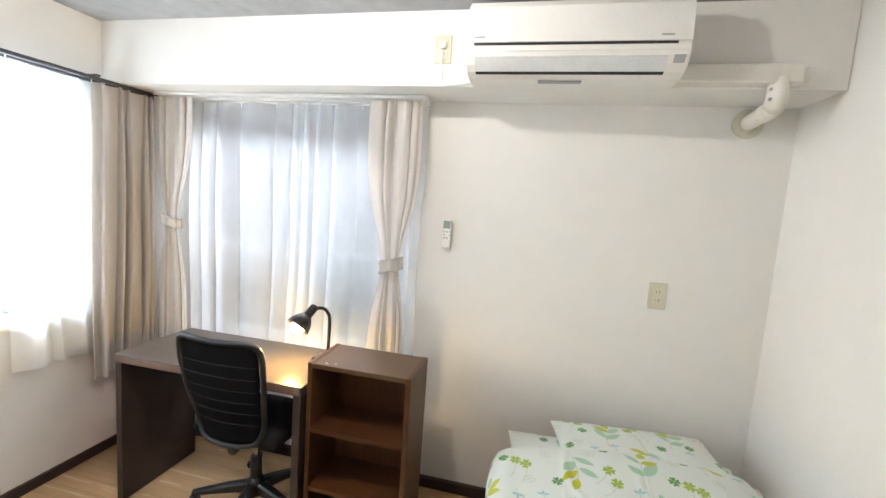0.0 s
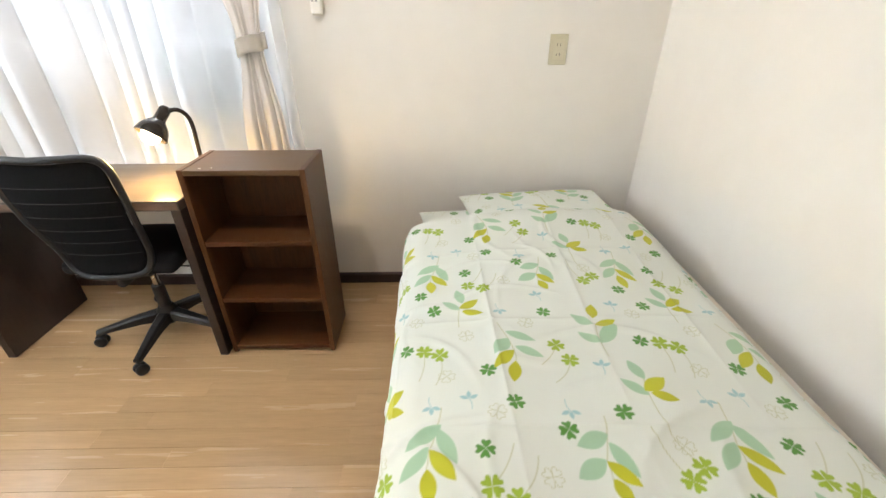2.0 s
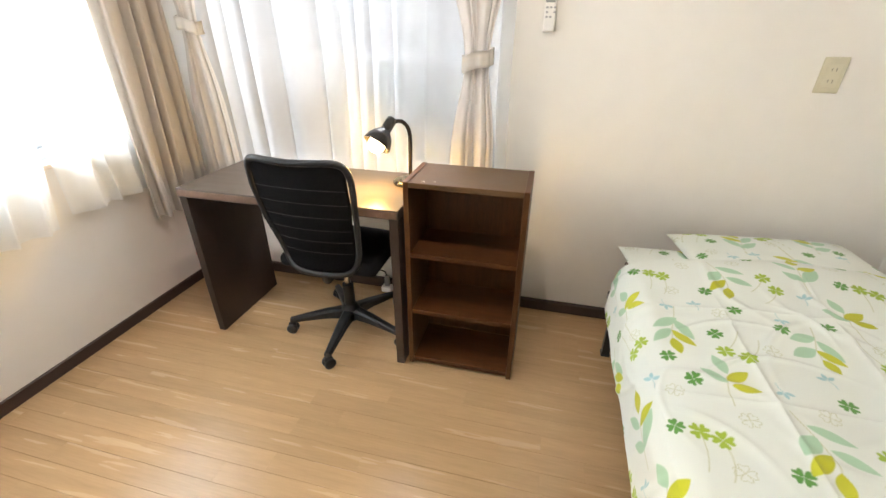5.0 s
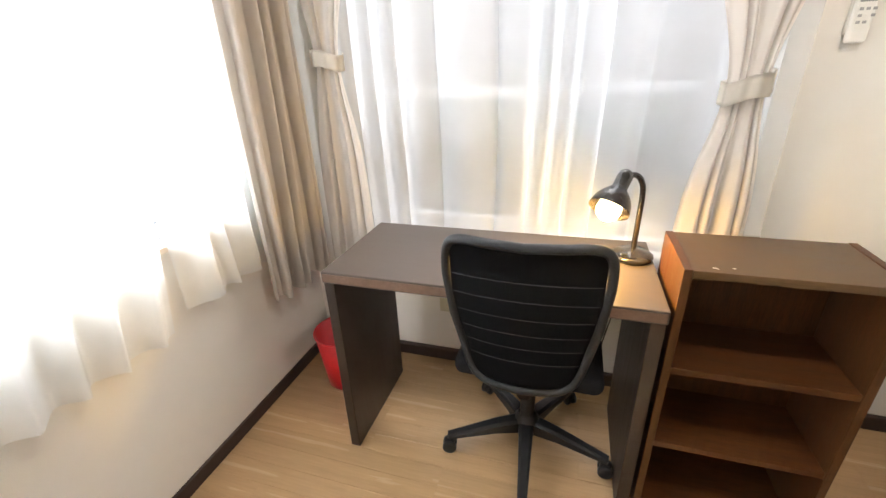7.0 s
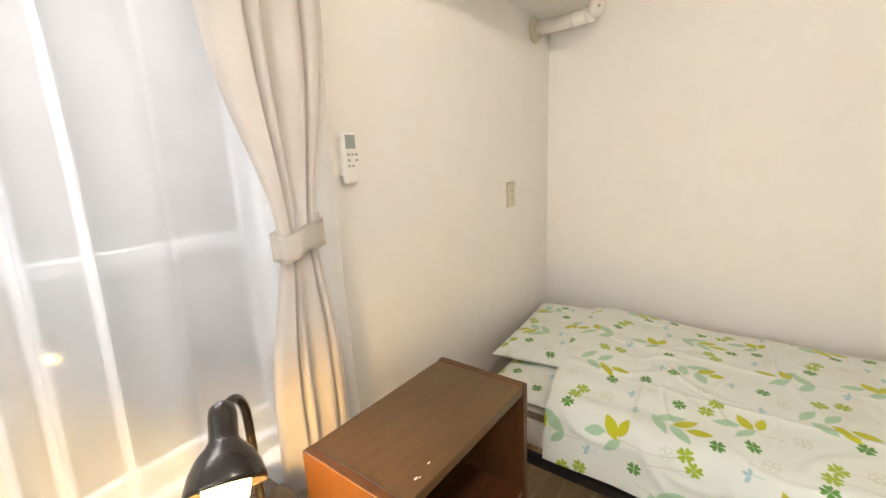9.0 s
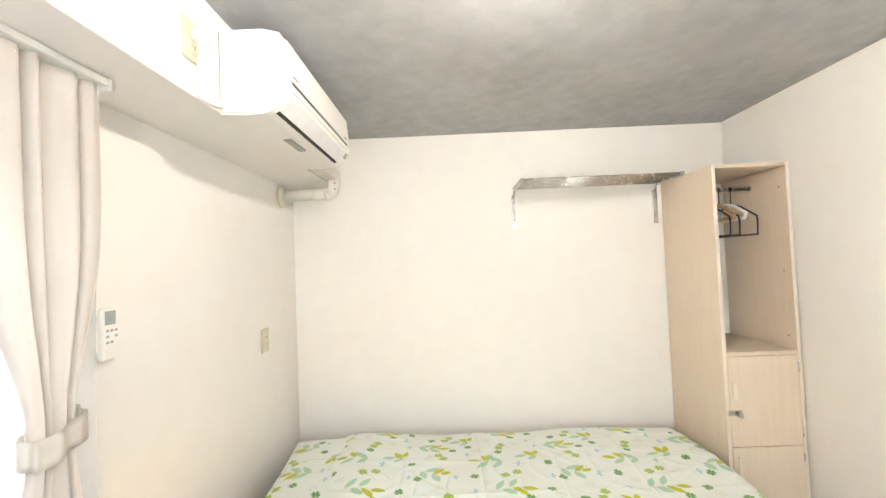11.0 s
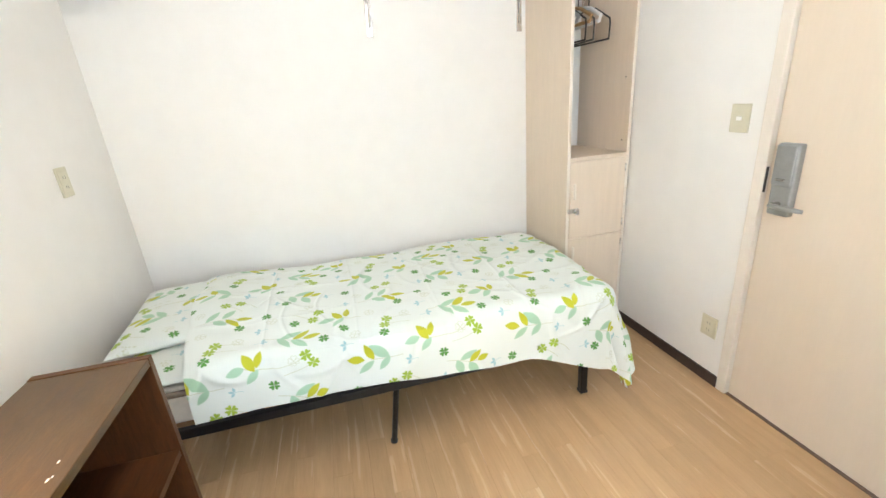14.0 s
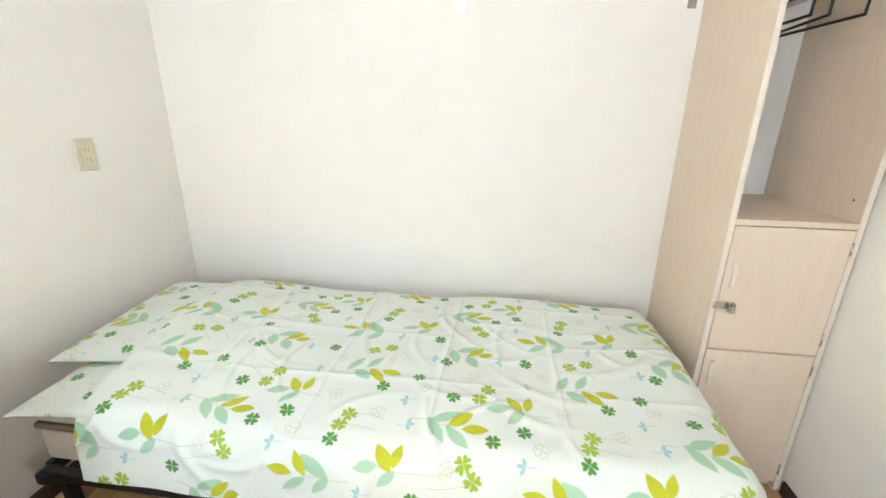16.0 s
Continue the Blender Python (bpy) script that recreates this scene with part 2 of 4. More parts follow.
def lathe(profile, sides=32, m=None, bm=None):
    """Turn (radius, height) pairs about z."""
    b = bmesh.new()
    rings = []
    for r, z in profile:
        rings.append([b.verts.new((r * math.cos(a), r * math.sin(a), z)) for a in [2 * math.pi * k / sides for k in range(sides)]] if r > 1e-5 else [b.verts.new((0, 0, z))])
    for r, s in zip(rings, rings[1:]):
        for k in range(sides):
            q = [r[k % len(r)], r[(k + 1) % len(r)], s[(k + 1) % len(s)], s[k % len(s)]]
            q = [v for i, v in enumerate(q) if v not in q[:i]]
            if len(q) > 2:
                b.faces.new(q)
    if m is not None:
        bmesh.ops.transform(b, matrix=m, verts=b.verts)
    return merge(bm, b)


def extrude_x(profile, x0, x1, bevel=0.0, bm=None):
    """A closed (y, z) outline drawn out along x."""
    b = bmesh.new()
    lo = [b.verts.new((x0, y, z)) for y, z in profile]
    hi = [b.verts.new((x1, y, z)) for y, z in profile]
    n = len(profile)
    for i in range(n):
        b.faces.new((lo[i], lo[(i + 1) % n], hi[(i + 1) % n], hi[i]))
    b.faces.new(lo[::-1])
    b.faces.new(hi)
    bmesh.ops.recalc_face_normals(b, faces=b.faces)
    if bevel:
        bmesh.ops.bevel(b, geom=[e for e in b.edges if len({round(v.co.x, 4) for v in e.verts}) == 1], offset=bevel, segments=2, affect="EDGES")
    return merge(bm, b)


def grid(nu, nv, f, bm=None, thick=0.0):
    """A sheet of nu x nv cells through f(u, v); thick gives it a second face."""
    b = bmesh.new()
    vs = [[b.verts.new(f(i / nu, j / nv)) for j in range(nv + 1)] for i in range(nu + 1)]
    for i in range(nu):
        for j in range(nv):
            b.faces.new((vs[i][j], vs[i + 1][j], vs[i + 1][j + 1], vs[i][j + 1]))
    if thick:
        bmesh.ops.solidify(b, geom=b.faces[:], thickness=thick)
    return merge(bm, b)


def settle(ob):
    """Move the meshes of a thing's parts into the thing's own space."""
    m = inv(ob)
    for o in ob.children_recursive:
        if o.type == "MESH" and o.data.users == 1:
            o.data.transform(m)
    return ob


def wall_sheet(name, holes, size, m, material):
    """A wall of thickness 0.15 in its own u, z plane with openings through it."""
    w, h = size
    us = sorted({0, w, *[a for hole in holes for a in hole[:2]]})
    zs = sorted({0, h, *[a for hole in holes for a in hole[2:]]})
    b = bmesh.new()
    for u0, u1 in zip(us, us[1:]):
        for z0, z1 in zip(zs, zs[1:]):
            if any(a <= u0 and u1 <= c and d <= z0 and z1 <= e for a, c, d, e in holes):
                continue
            box(u0, u1, 0, 0.15, z0, z1, 0, bm=b)
    bmesh.ops.remove_doubles(b, verts=b.verts, dist=1e-4)
    b.verts.index_update()
    seen = {}
    for f in b.faces:
        seen.setdefault(tuple(sorted(v.index for v in f.verts)), []).append(f)
    bmesh.ops.delete(b, geom=[f for fs in seen.values() if len(fs) > 1 for f in fs], context="FACES_ONLY")
    bmesh.ops.transform(b, matrix=m, verts=b.verts)
    return tagged(part(name, b, material), kind="structure")


# ---------------------------------------------------------------- the room
LX, WY, CZ = -3.345, -2.714, 2.369          # far side wall, door wall, ceiling
WIN_A = (-3.02, -1.70, 0.64, 2.02)          # window behind the desk
WIN_L = (-2.08, -0.42, 0.86, 2.02)          # window in the side wall

tagged(wall_sheet("wall_back", [(WIN_A[0] - LX, WIN_A[1] - LX, WIN_A[2], WIN_A[3])], (-LX, CZ), Matrix.Translation((LX, 0, 0)), PAPER), label="cream textured wallpaper wall behind desk and bed", category="wall")
tagged(wall_sheet("wall_bed", [], (-WY + 0.3, CZ), Matrix.Translation((0, 0.15, 0)) @ Matrix.Rotation(-math.pi / 2, 4, "Z"), PAPER), label="plain cream wallpaper wall along the bed", category="wall")
tagged(wall_sheet("wall_side", [(-WIN_L[1] + 0.15, -WIN_L[0] + 0.15, WIN_L[2], WIN_L[3])], (-WY + 0.3, CZ), Matrix.Translation((LX - 0.15, 0.15, 0)) @ Matrix.Rotation(-math.pi / 2, 4, "Z"), PAPER), label="cream wallpaper wall with the wide window", category="wall")
DX0, DX1 = -2.09, -1.292
tagged(wall_sheet("wall_door", [(DX0 - 0.047 - LX, DX1 + 0.047 - LX, 0, 2.06)], (-LX, CZ), Matrix.Translation((LX, WY - 0.15, 0)), PAPER), label="cream wallpaper wall with the entrance door", category="wall")
tagged(part("ceiling", box(LX - 0.2, 0.2, WY - 0.2, 0.2, CZ, CZ + 0.15, 0), CONCRETE), "grey painted bare concrete ceiling slab", "ceiling", kind="structure")
tagged(part("beam", box(LX + 0.001, -0.001, -0.283, 0.002, 2.055, CZ + 0.01, 0.004), PAPER), "wallpapered ceiling beam over the desk window", "beam", kind="structure")

fix = thing("ceiling_light", (-1.70, -1.24, CZ), "round white ceiling lamp, switched on, under the concrete slab", "ceiling lamp")
mfix = Matrix.Translation((-1.70, -1.24, CZ))
part("canopy", lathe([(0.001, -0.001), (0.060, -0.001), (0.062, -0.012), (0.050, -0.024), (0.022, -0.026), (0.001, -0.026)], 32, mfix), PLASTIC, fix, "white ceiling rose", smooth=True)
# unseen dish, added to keep the bulb from making a hot spot overhead
part("shade", lathe([(0.001, -0.027), (0.120, -0.034), (0.128, -0.046), (0.124, -0.046), (0.116, -0.038), (0.001, -0.031)], 40, mfix), PLASTIC, fix, "added white dish blocking lamp light from the ceiling", smooth=True)
part("bulb", lathe([(0.001, -0.0315), (0.014, -0.0315), (0.018, -0.036), (0.016, -0.041), (0.001, -0.043)], 24, mfix), BULB, fix, "glowing bulb", smooth=True)
settle(fix)

floor = thing("floor", (LX, WY, 0), "honey oak plank flooring with a satin sheen", "floor", kind="structure")


def board(name, a, b, h0, h1, d=0.009):
    """A dark skirting strip from a to b, standing d before the wall on its left."""
    a, b = Vector(a), Vector(b)
    t = (b - a).normalized()
    nrm = Vector((t.y, -t.x))
    bm = bmesh.new()
    prof = [(0, h0), (d, h0), (d, h1 - 0.004), (d - 0.004, h1), (0, h1)]
    lo = [bm.verts.new((*(a + nrm * p), z)) for p, z in prof]
    hi = [bm.verts.new((*(b + nrm * p), z)) for p, z in prof]
    for i in range(5):
        bm.faces.new((lo[i], lo[(i + 1) % 5], hi[(i + 1) % 5], hi[i]))
    bm.faces.new(lo[::-1])
    bm.faces.new(hi)
    bmesh.ops.recalc_face_normals(bm, faces=bm.faces)
    return tagged(part(name, bm, BASE), "narrow dark brown vinyl baseboard", "baseboard", kind="structure")


board("baseboard", (LX, -0.001), (-0.001, -0.001), 0.001, 0.058, 0.022)
board("baseboard", (LX + 0.001, WY), (LX + 0.001, -0.024), 0.001, 0.058)
board("baseboard", (-0.515, WY + 0.001), (DX1 + 0.049, WY + 0.001), 0.001, 0.058)
board("baseboard", (DX0 - 0.049, WY + 0.001), (LX + 0.012, WY + 0.001), 0.001, 0.058)
board("baseboard", (-0.001, -0.024), (-0.001, -2.31), 0.001, 0.058)


def window(name, w, h, m, label):
    """A two-leaf sliding aluminium window: outer frame, two sashes with a mid rail each, panes."""
    win = thing(name, (0, 0, 0), label, "window", kind="structure")
    bm = None
    for a in ((0, 0.03, 0, h), (w - 0.03, w, 0, h), (0.03, w - 0.03, 0, 0.035), (0.03, w - 0.03, h - 0.03, h)):
        bm = box(a[0], a[1], 0.03, 0.12, a[2], a[3], 0.002, bm=bm)
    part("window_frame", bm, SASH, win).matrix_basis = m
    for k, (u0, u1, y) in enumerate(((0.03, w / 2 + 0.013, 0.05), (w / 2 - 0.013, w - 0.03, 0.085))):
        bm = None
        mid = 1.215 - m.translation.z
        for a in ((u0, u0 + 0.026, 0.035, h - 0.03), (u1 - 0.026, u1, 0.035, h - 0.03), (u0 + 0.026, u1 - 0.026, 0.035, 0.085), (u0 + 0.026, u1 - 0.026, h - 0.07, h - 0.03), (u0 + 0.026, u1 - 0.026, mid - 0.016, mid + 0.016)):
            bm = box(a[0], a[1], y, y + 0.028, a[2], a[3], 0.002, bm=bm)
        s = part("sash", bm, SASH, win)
        s.matrix_basis = m
        for z0, z1 in ((0.085, mid - 0.016), (mid + 0.016, h - 0.07)):
            p = part("pane", box(u0 + 0.026, u1 - 0.026, y + 0.011, y + 0.015, z0, z1, 0), GLASS, s)
            p.visible_shadow = False
    bm = box(-0.01, w + 0.01, -0.035, 0.03, -0.022, -0.002, 0.003)
    part("window_sill", bm, JAMB, win).matrix_basis = m
    return win


window("window_1", WIN_A[1] - WIN_A[0], WIN_A[3] - WIN_A[2], Matrix.Translation((WIN_A[0], 0, WIN_A[2])), "aluminium sliding window behind white sheer curtains")
window("window_2", WIN_L[1] - WIN_L[0], WIN_L[3] - WIN_L[2], Matrix.Translation((LX, WIN_L[0], WIN_L[2])) @ Matrix.Rotation(math.pi / 2, 4, "Z"), "wide bright aluminium sliding window in the side wall")

# outside: ground, the neighbour's wall and a shrub between
tagged(part("ground", box(-60, 60, -60, 60, -0.5, -0.4, 0), GROUND), "grey ground outside the windows", "ground", kind="structure")
bm = box(-8, 4, 3.6, 3.8, -0.4, 3.4, 0)
for k in range(19):
    box(-8, 4, 3.575, 3.6, -0.4 + k * 0.2, -0.4 + k * 0.2 + 0.186, 0.006, 1, bm=bm)
tagged(part("neighbour_wall", bm, OUTWALL), "beige boarded neighbouring house wall", "house wall", kind="structure")


def shrub(x, y, w, h, seed):
    r = random.Random(seed)
    s = thing("shrub", (x, y, -0.4), "leafy green shrub outside the window", "shrub")
    bm = None
    tips = []
    for k in range(9):
        a = r.uniform(0, 6.28)
        top = Vector((x + w * 0.4 * math.cos(a), y + 0.25 * math.sin(a), -0.4 + h * r.uniform(0.7, 1)))
        root = Vector((x + r.uniform(-.05, .05), y, -0.4))
        pts = [root.lerp(top, q) + Vector((r.uniform(-.03, .03), r.uniform(-.03, .03), 0)) for q in (0, .35, .7, 1)]
        bm = tube(pts, [0.018, 0.013, 0.008, 0.003], 6, bm=bm)
        tips += pts[1:]
    part("branches", bm, PIPING, s)
    bm = bmesh.new()
    for k in range(900):
        c = r.choice(tips) + Vector((r.gauss(0, .14), r.gauss(0, .1), r.gauss(0, .14)))
        m = Matrix.Translation(c) @ Euler((r.uniform(0, 6), r.uniform(0, 6), r.uniform(0, 6))).to_matrix().to_4x4()
        q = r.uniform(.03, .055)
        vs = [bm.verts.new(m @ Vector(v)) for v in ((0, -q, 0), (q * .42, 0, .006), (0, q, 0), (-q * .42, 0, .006))]
        bm.faces.new(vs)
    tagged(part("leaves", bm, LEAF, s), kind="stuff")
    return settle(s)


shrub(-2.75, 1.5, 1.0, 1.55, 3)
shrub(-1.95, 1.6, 0.9, 1.45, 4)
# ---------------------------------------------------------------- curtains


def hang(width, folds, amp, top, bottom, seed, tie=None, swing=0.0, spread=0.0, lap=0.25):
    """A pleated cloth: f(u, v) in its own u, depth, z; tie = (z, centre u, half width) gathers it."""
    r = random.Random(seed)
    ph = [r.uniform(-0.9, 0.9) for _ in range(folds + 2)]
    wob = [r.uniform(-1, 1) for _ in range(6)]

    def f(u, v):
        z = top + (bottom - top) * v
        k = min(1, max(0, u + lap * 0.55 / folds * math.sin(14 * u + wob[2] * 3))) * folds
        i = int(min(k, folds - 1e-6))
        a = 2 * math.pi * k + (ph[i] * (1 - (k - i)) + ph[i + 1] * (k - i)) * (0.5 + 0.6 * lap)
        grow = 0.62 + 0.38 * min(1, v * 3)
        x, d = u * width, amp * grow * (math.sin(a) + 0.16 * math.sin(2.3 * a + wob[0] * 3))
        x += lap * amp * math.cos(a) * grow + swing * v * v
        x += (u - 0.5) * spread * v + 0.012 * math.sin(5 * v + wob[1] * 4 + u * 6) * v
        if tie:
            tz, tu, tw = tie
            q = (z - tz)
            near = math.exp(-(q / 0.30) ** 2) if q > 0 else 0.55 + 0.45 * math.exp(-(q / 0.22) ** 2)
            mid = tu + (u - 0.5) * 2 * tw
            x = x * (1 - near) + mid * near
            d = d * (1 - 0.75 * near)
        return x, d, z
    return f


def curtain(name, label, m, material, width, folds, amp, top, bottom, seed, nu, nv=44, **kw):
    c = thing(name, m.translation, label, "curtain")
    f = hang(width, folds, amp, top, bottom, seed, **kw)
    z0 = m.translation.z
    bm = grid(nu, nv, lambda u, v: (m.to_3x3() @ Vector((f(u, v)[0], f(u, v)[1], f(u, v)[2] - z0))))
    part("cloth", bm, material, c, smooth=True)
    for k in range(folds + 1):
        x, d, z = f(min(0.999, k / folds), 0.0)
        part("hook", tube([m.to_3x3() @ Vector((x, d, top - z0 - 0.02)), m.to_3x3() @ Vector((x, 0, top - z0 + 0.022))], 0.0022, 5), PLASTIC, c)
    return c, f


FRONT = Matrix.Translation((-3.13, -0.070, 1.0))
curtain("sheer_curtain", "sheer white pleated curtain over the desk window", FRONT, SHEER, 1.53, 13, 0.030, 2.018, 0.62, 5, 420, lap=0.95)
RB = Matrix.Translation((-1.895, -0.125, 1.0))
curt_r, fr = curtain("drape", "beige linen drape gathered by a tieback beside the desk", RB, LINEN, 0.275, 4, 0.024, 2.03, 0.60, 11, 120, tie=(1.225, 0.158, 0.050), spread=0.05, lap=0.4)
LB = Matrix.Translation((-3.19, -0.125, 1.0))
curt_l, fl = curtain("drape", "beige linen drape gathered by a tieback in the corner", LB, LINEN, 0.27, 4, 0.024, 2.03, 0.50, 12, 120, tie=(1.345, 0.125, 0.052), spread=0.12, lap=0.4)
curtain("drape", "loose beige linen drape pushed into the window corner", Matrix.Translation((-3.225, -0.085, 1.0)) @ Matrix.Rotation(-math.pi / 2, 4, "Z"), LINEN, 0.33, 5, 0.036, 2.03, 0.50, 21, 140, swing=0.02, lap=0.55)
curtain("sheer_curtain", "bright sheer white curtain over the wide window", Matrix.Translation((-3.285, -0.34, 1.0)) @ Matrix.Rotation(-math.pi / 2, 4, "Z"), SHEER_DENSE, 0.42, 4, 0.022, 2.03, 0.64, 31, 130, swing=-0.02, lap=0.3)
curtain("sheer_curtain", "bright sheer white curtain hanging open at the bottom", Matrix.Translation((-3.26, -0.74, 1.0)) @ Matrix.Rotation(-math.pi / 2, 4, "Z"), SHEER_DENSE, 1.36, 11, 0.026, 2.03, 0.62, 32, 280, swing=0.08, lap=0.3)


def band(parent, c, rx, ry, h, tilt, label):
    """A cloth tieback round a gathered drape."""
    def g(u, v):
        a = 2 * math.pi * u
        wave = 0.004 * math.sin(5 * a) + 0.003 * math.sin(9 * a + 1)
        return Vector((c[0] + (rx + wave) * math.cos(a), c[1] + (ry + wave) * math.sin(a), c[2] + (v - .5) * h + tilt * math.cos(a) + 0.004 * math.sin(3 * a))) - Vector(parent.location)
    part("tieback", grid(48, 4, g, thick=0.003), LINEN_TIE_LIT, parent, label, smooth=True)


band(curt_r, (-1.735, -0.125, 1.225), 0.061, 0.042, 0.062, 0.016, "wide folded linen tieback")
band(curt_l, (-3.065, -0.125, 1.345), 0.062, 0.042, 0.054, -0.012, "wide folded linen tieback")

rail = thing("curtain_rail", (-2.3, -0.08, 2.04), "white double curtain rail under the beam", "curtain rail")
bm = box(-3.16, -1.605, -0.092, -0.052, 2.028, 2.048, 0.004)
box(-3.16, -1.605, -0.148, -0.108, 2.036, 2.053, 0.004, bm=bm)
part("track", bm, PLASTIC, rail)
for x in (-3.0, -2.3, -1.68):
    part("bracket", box(x - 0.012, x + 0.012, -0.14, -0.001, 2.046, 2.0545, 0.002), PLASTIC, rail)
for y in (-0.072, -0.128):
    part("end_cap", box(-1.607, -1.596, y - 0.022, y + 0.022, 2.024, 2.0545, 0.003), PLASTIC, rail)
settle(rail)
rail2 = thing("curtain_rail", (-3.28, -1.1, 2.05), "dark grey metal curtain rail over the wide window", "curtain rail")
part("track", box(-3.300, -3.268, -2.2, -0.03, 2.034, 2.055, 0.004), RAIL, rail2)
part("track", box(-3.240, -3.212, -2.2, -0.05, 2.036, 2.053, 0.004), RAIL, rail2)
for y in (-2.0, -1.2, -0.4):
    part("bracket", box(-3.344, -3.215, y - 0.012, y + 0.012, 2.055, 2.066, 0.002), RAIL, rail2)
settle(rail2)

# ---------------------------------------------------------------- desk, shelf, chair, lamp, bin


def desk():
    d = thing("desk", (-2.415, -0.38, 0), "dark brown laminate panel-leg desk under the window", "desk")
    part("desktop", box(-2.905, -1.926, -0.597, -0.150, 0.706, 0.745, 0.003), DESK_LIT, d, "dark desktop with a satin sheen")
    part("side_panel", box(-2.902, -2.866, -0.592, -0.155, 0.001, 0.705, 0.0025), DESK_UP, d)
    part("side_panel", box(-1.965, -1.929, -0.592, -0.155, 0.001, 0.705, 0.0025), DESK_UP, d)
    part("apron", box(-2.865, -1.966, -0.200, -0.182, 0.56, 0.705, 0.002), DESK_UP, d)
    part("edge_band", box(-2.900, -1.931, -0.5995, -0.5972, 0.712, 0.739, 0.0008), EDGE, d, "worn grey front edge")
    return settle(d)


def bookshelf():
    s = thing("bookshelf", (-1.685, -0.443, 0), "empty dark brown three-tier wooden shelf box", "bookshelf")
    x0, x1, y0, y1, t = -1.912, -1.458, -0.572, -0.315, 0.0205
    for a, b in ((x0, x0 + t), (x1 - t, x1)):
        part("side_panel", box(a, b, y0, y1, 0.001, 0.852, 0.0018), WENGE_UP, s)
    part("top_board", box(x0 + t, x1 - t, y0 + .001, y1, 0.8295, 0.850, 0.0018), WENGE_TOP_LIT, s, "scuffed top board with lamp light in its colour")
    for z in (0.560, 0.292):
        part("shelf_board", box(x0 + t, x1 - t, y0 + .004, y1 - 0.008, z - .019, z + .001, 0.0015), WENGE, s)
    part("shelf_board", box(x0 + t, x1 - t, y0 + .002, y1 - 0.008, 0.016, 0.037, 0.0015), WENGE, s)
    part("back_panel", box(x0 + t, x1 - t, y1 - 0.008, y1 - 0.003, 0.037, 0.829, 0), WENGE_UP, s)
    # small chips of white paint and a staple
    for cx, cy, k in ((-1.842, -0.545, 1.0), (-1.836, -0.549, 0.6), (-1.80, -0.54, 0.8)):
        part("paint_chip", box(cx - .004 * k, cx + .004 * k, cy - .0018 * k, cy + .0018 * k, 0.8503, 0.8508, 0), PLASTIC, s, "small chip of white paint")
    part("staple", box(-1.80, -1.797, y1 - .011, y1 - .0081, 0.775, 0.790, 0), CHROME, s, "small metal staple")
    return settle(s)


def chair():
    cx, cy = -2.268, -0.405
    c = thing("office_chair", (cx, cy, 0), "black mesh-back office chair on five castors at the desk", "office chair")
    # five-star base with castors
    hub = lathe([(0.001, 0.055), (0.038, 0.06), (0.045, 0.075), (0.045, 0.125), (0.034, 0.14), (0.03, 0.15)], 24, Matrix.Translation((cx, cy, 0)))
    part("hub", hub, BLACK, c, smooth=True)
    for k in range(5):
        a = radians(-86 + 72 * k)
        u = Vector((math.cos(a), math.sin(a), 0))
        w = Vector((-u.y, u.x, 0))
        bm = bmesh.new()
        rings = []
        for q, half, zt, zb in ((0.035, 0.026, 0.128, 0.075), (0.12, 0.022, 0.118, 0.078), (0.22, 0.018, 0.098, 0.070), (0.292, 0.015, 0.083, 0.063)):
            p = Vector((cx, cy, 0)) + u * q
            rings.append([bm.verts.new(p + w * s * h + Vector((0, 0, z))) for s, h, z in ((-1, half, zb), (1, half, zb), (1, half, zt - .008), (1, half * .6, zt), (-1, half * .6, zt), (-1, half, zt - .008))])
        for r1, r2 in zip(rings, rings[1:]):
            for i in range(6):
                bm.faces.new((r1[i], r1[(i + 1) % 6], r2[(i + 1) % 6], r2[i]))
        bm.faces.new(rings[0][::-1])
        bm.faces.new(rings[-1])
        bmesh.ops.recalc_face_normals(bm, faces=bm.faces)
        part("base_arm", bm, BLACK, c)
        tip = Vector((cx, cy, 0)) + u * 0.287
        ca = a + 0.9 * (k + 1)
        e = Vector((math.cos(ca), math.sin(ca), 0))
        cast = part("castor", tube([tip + Vector((0, 0, 0.045)), tip + Vector((0, 0, 0.075))], 0.007, 8), BLACK, c)
        for s in (-1, 1):
            o = tip + e * s * 0.013
            wheel = lathe([(0.001, -0.010), (0.020, -0.010), (0.0255, -0.006), (0.0255, 0.006), (0.020, 0.010), (0.001, 0.010)], 20, Matrix.Translation((o.x, o.y, 0.0258)) @ e.to_track_quat("Z", "Y").to_matrix().to_4x4())
            part("wheel", wheel, BLACK, cast, smooth=True)
        part("hood", box(-.011, .011, -.02, .02, .028, .056, .008, m=Matrix.Translation((tip.x, tip.y, 0)) @ Matrix.Rotation(ca, 4, "Z")), BLACK, cast)
    part("gas_lift", tube([(cx, cy, 0.13), (cx, cy, 0.26)], 0.026, 20), BLACK, c)
    part("gas_lift", tube([(cx, cy, 0.25), (cx, cy, 0.385)], 0.014, 16), CHROME, c)
    part("mechanism", box(cx - .09, cx + .09, cy - .12, cy + .10, 0.375, 0.415, 0.012), BLACK, c)
    # seat: a soft rounded pad
    sx0, sx1, sy0, sy1 = cx - 0.225, cx + 0.225, -0.580, -0.180
    bm = box(sx0, sx1, sy0, sy1, 0.415, 0.478, 0.03, 4)
    bmesh.ops.subdivide_edges(bm, edges=[e for e in bm.edges if e.calc_length() > 0.2], cuts=6, use_grid_fill=True)
    for v in bm.verts:
        v.co.z += 0.012 * (1 - ((v.co.x - cx) / .225) ** 2) * (1 if v.co.z > 0.45 else 0) - 0.02 * max(0, (v.co.y + 0.28) / .08) * (1 if v.co.y > -.28 else 0)
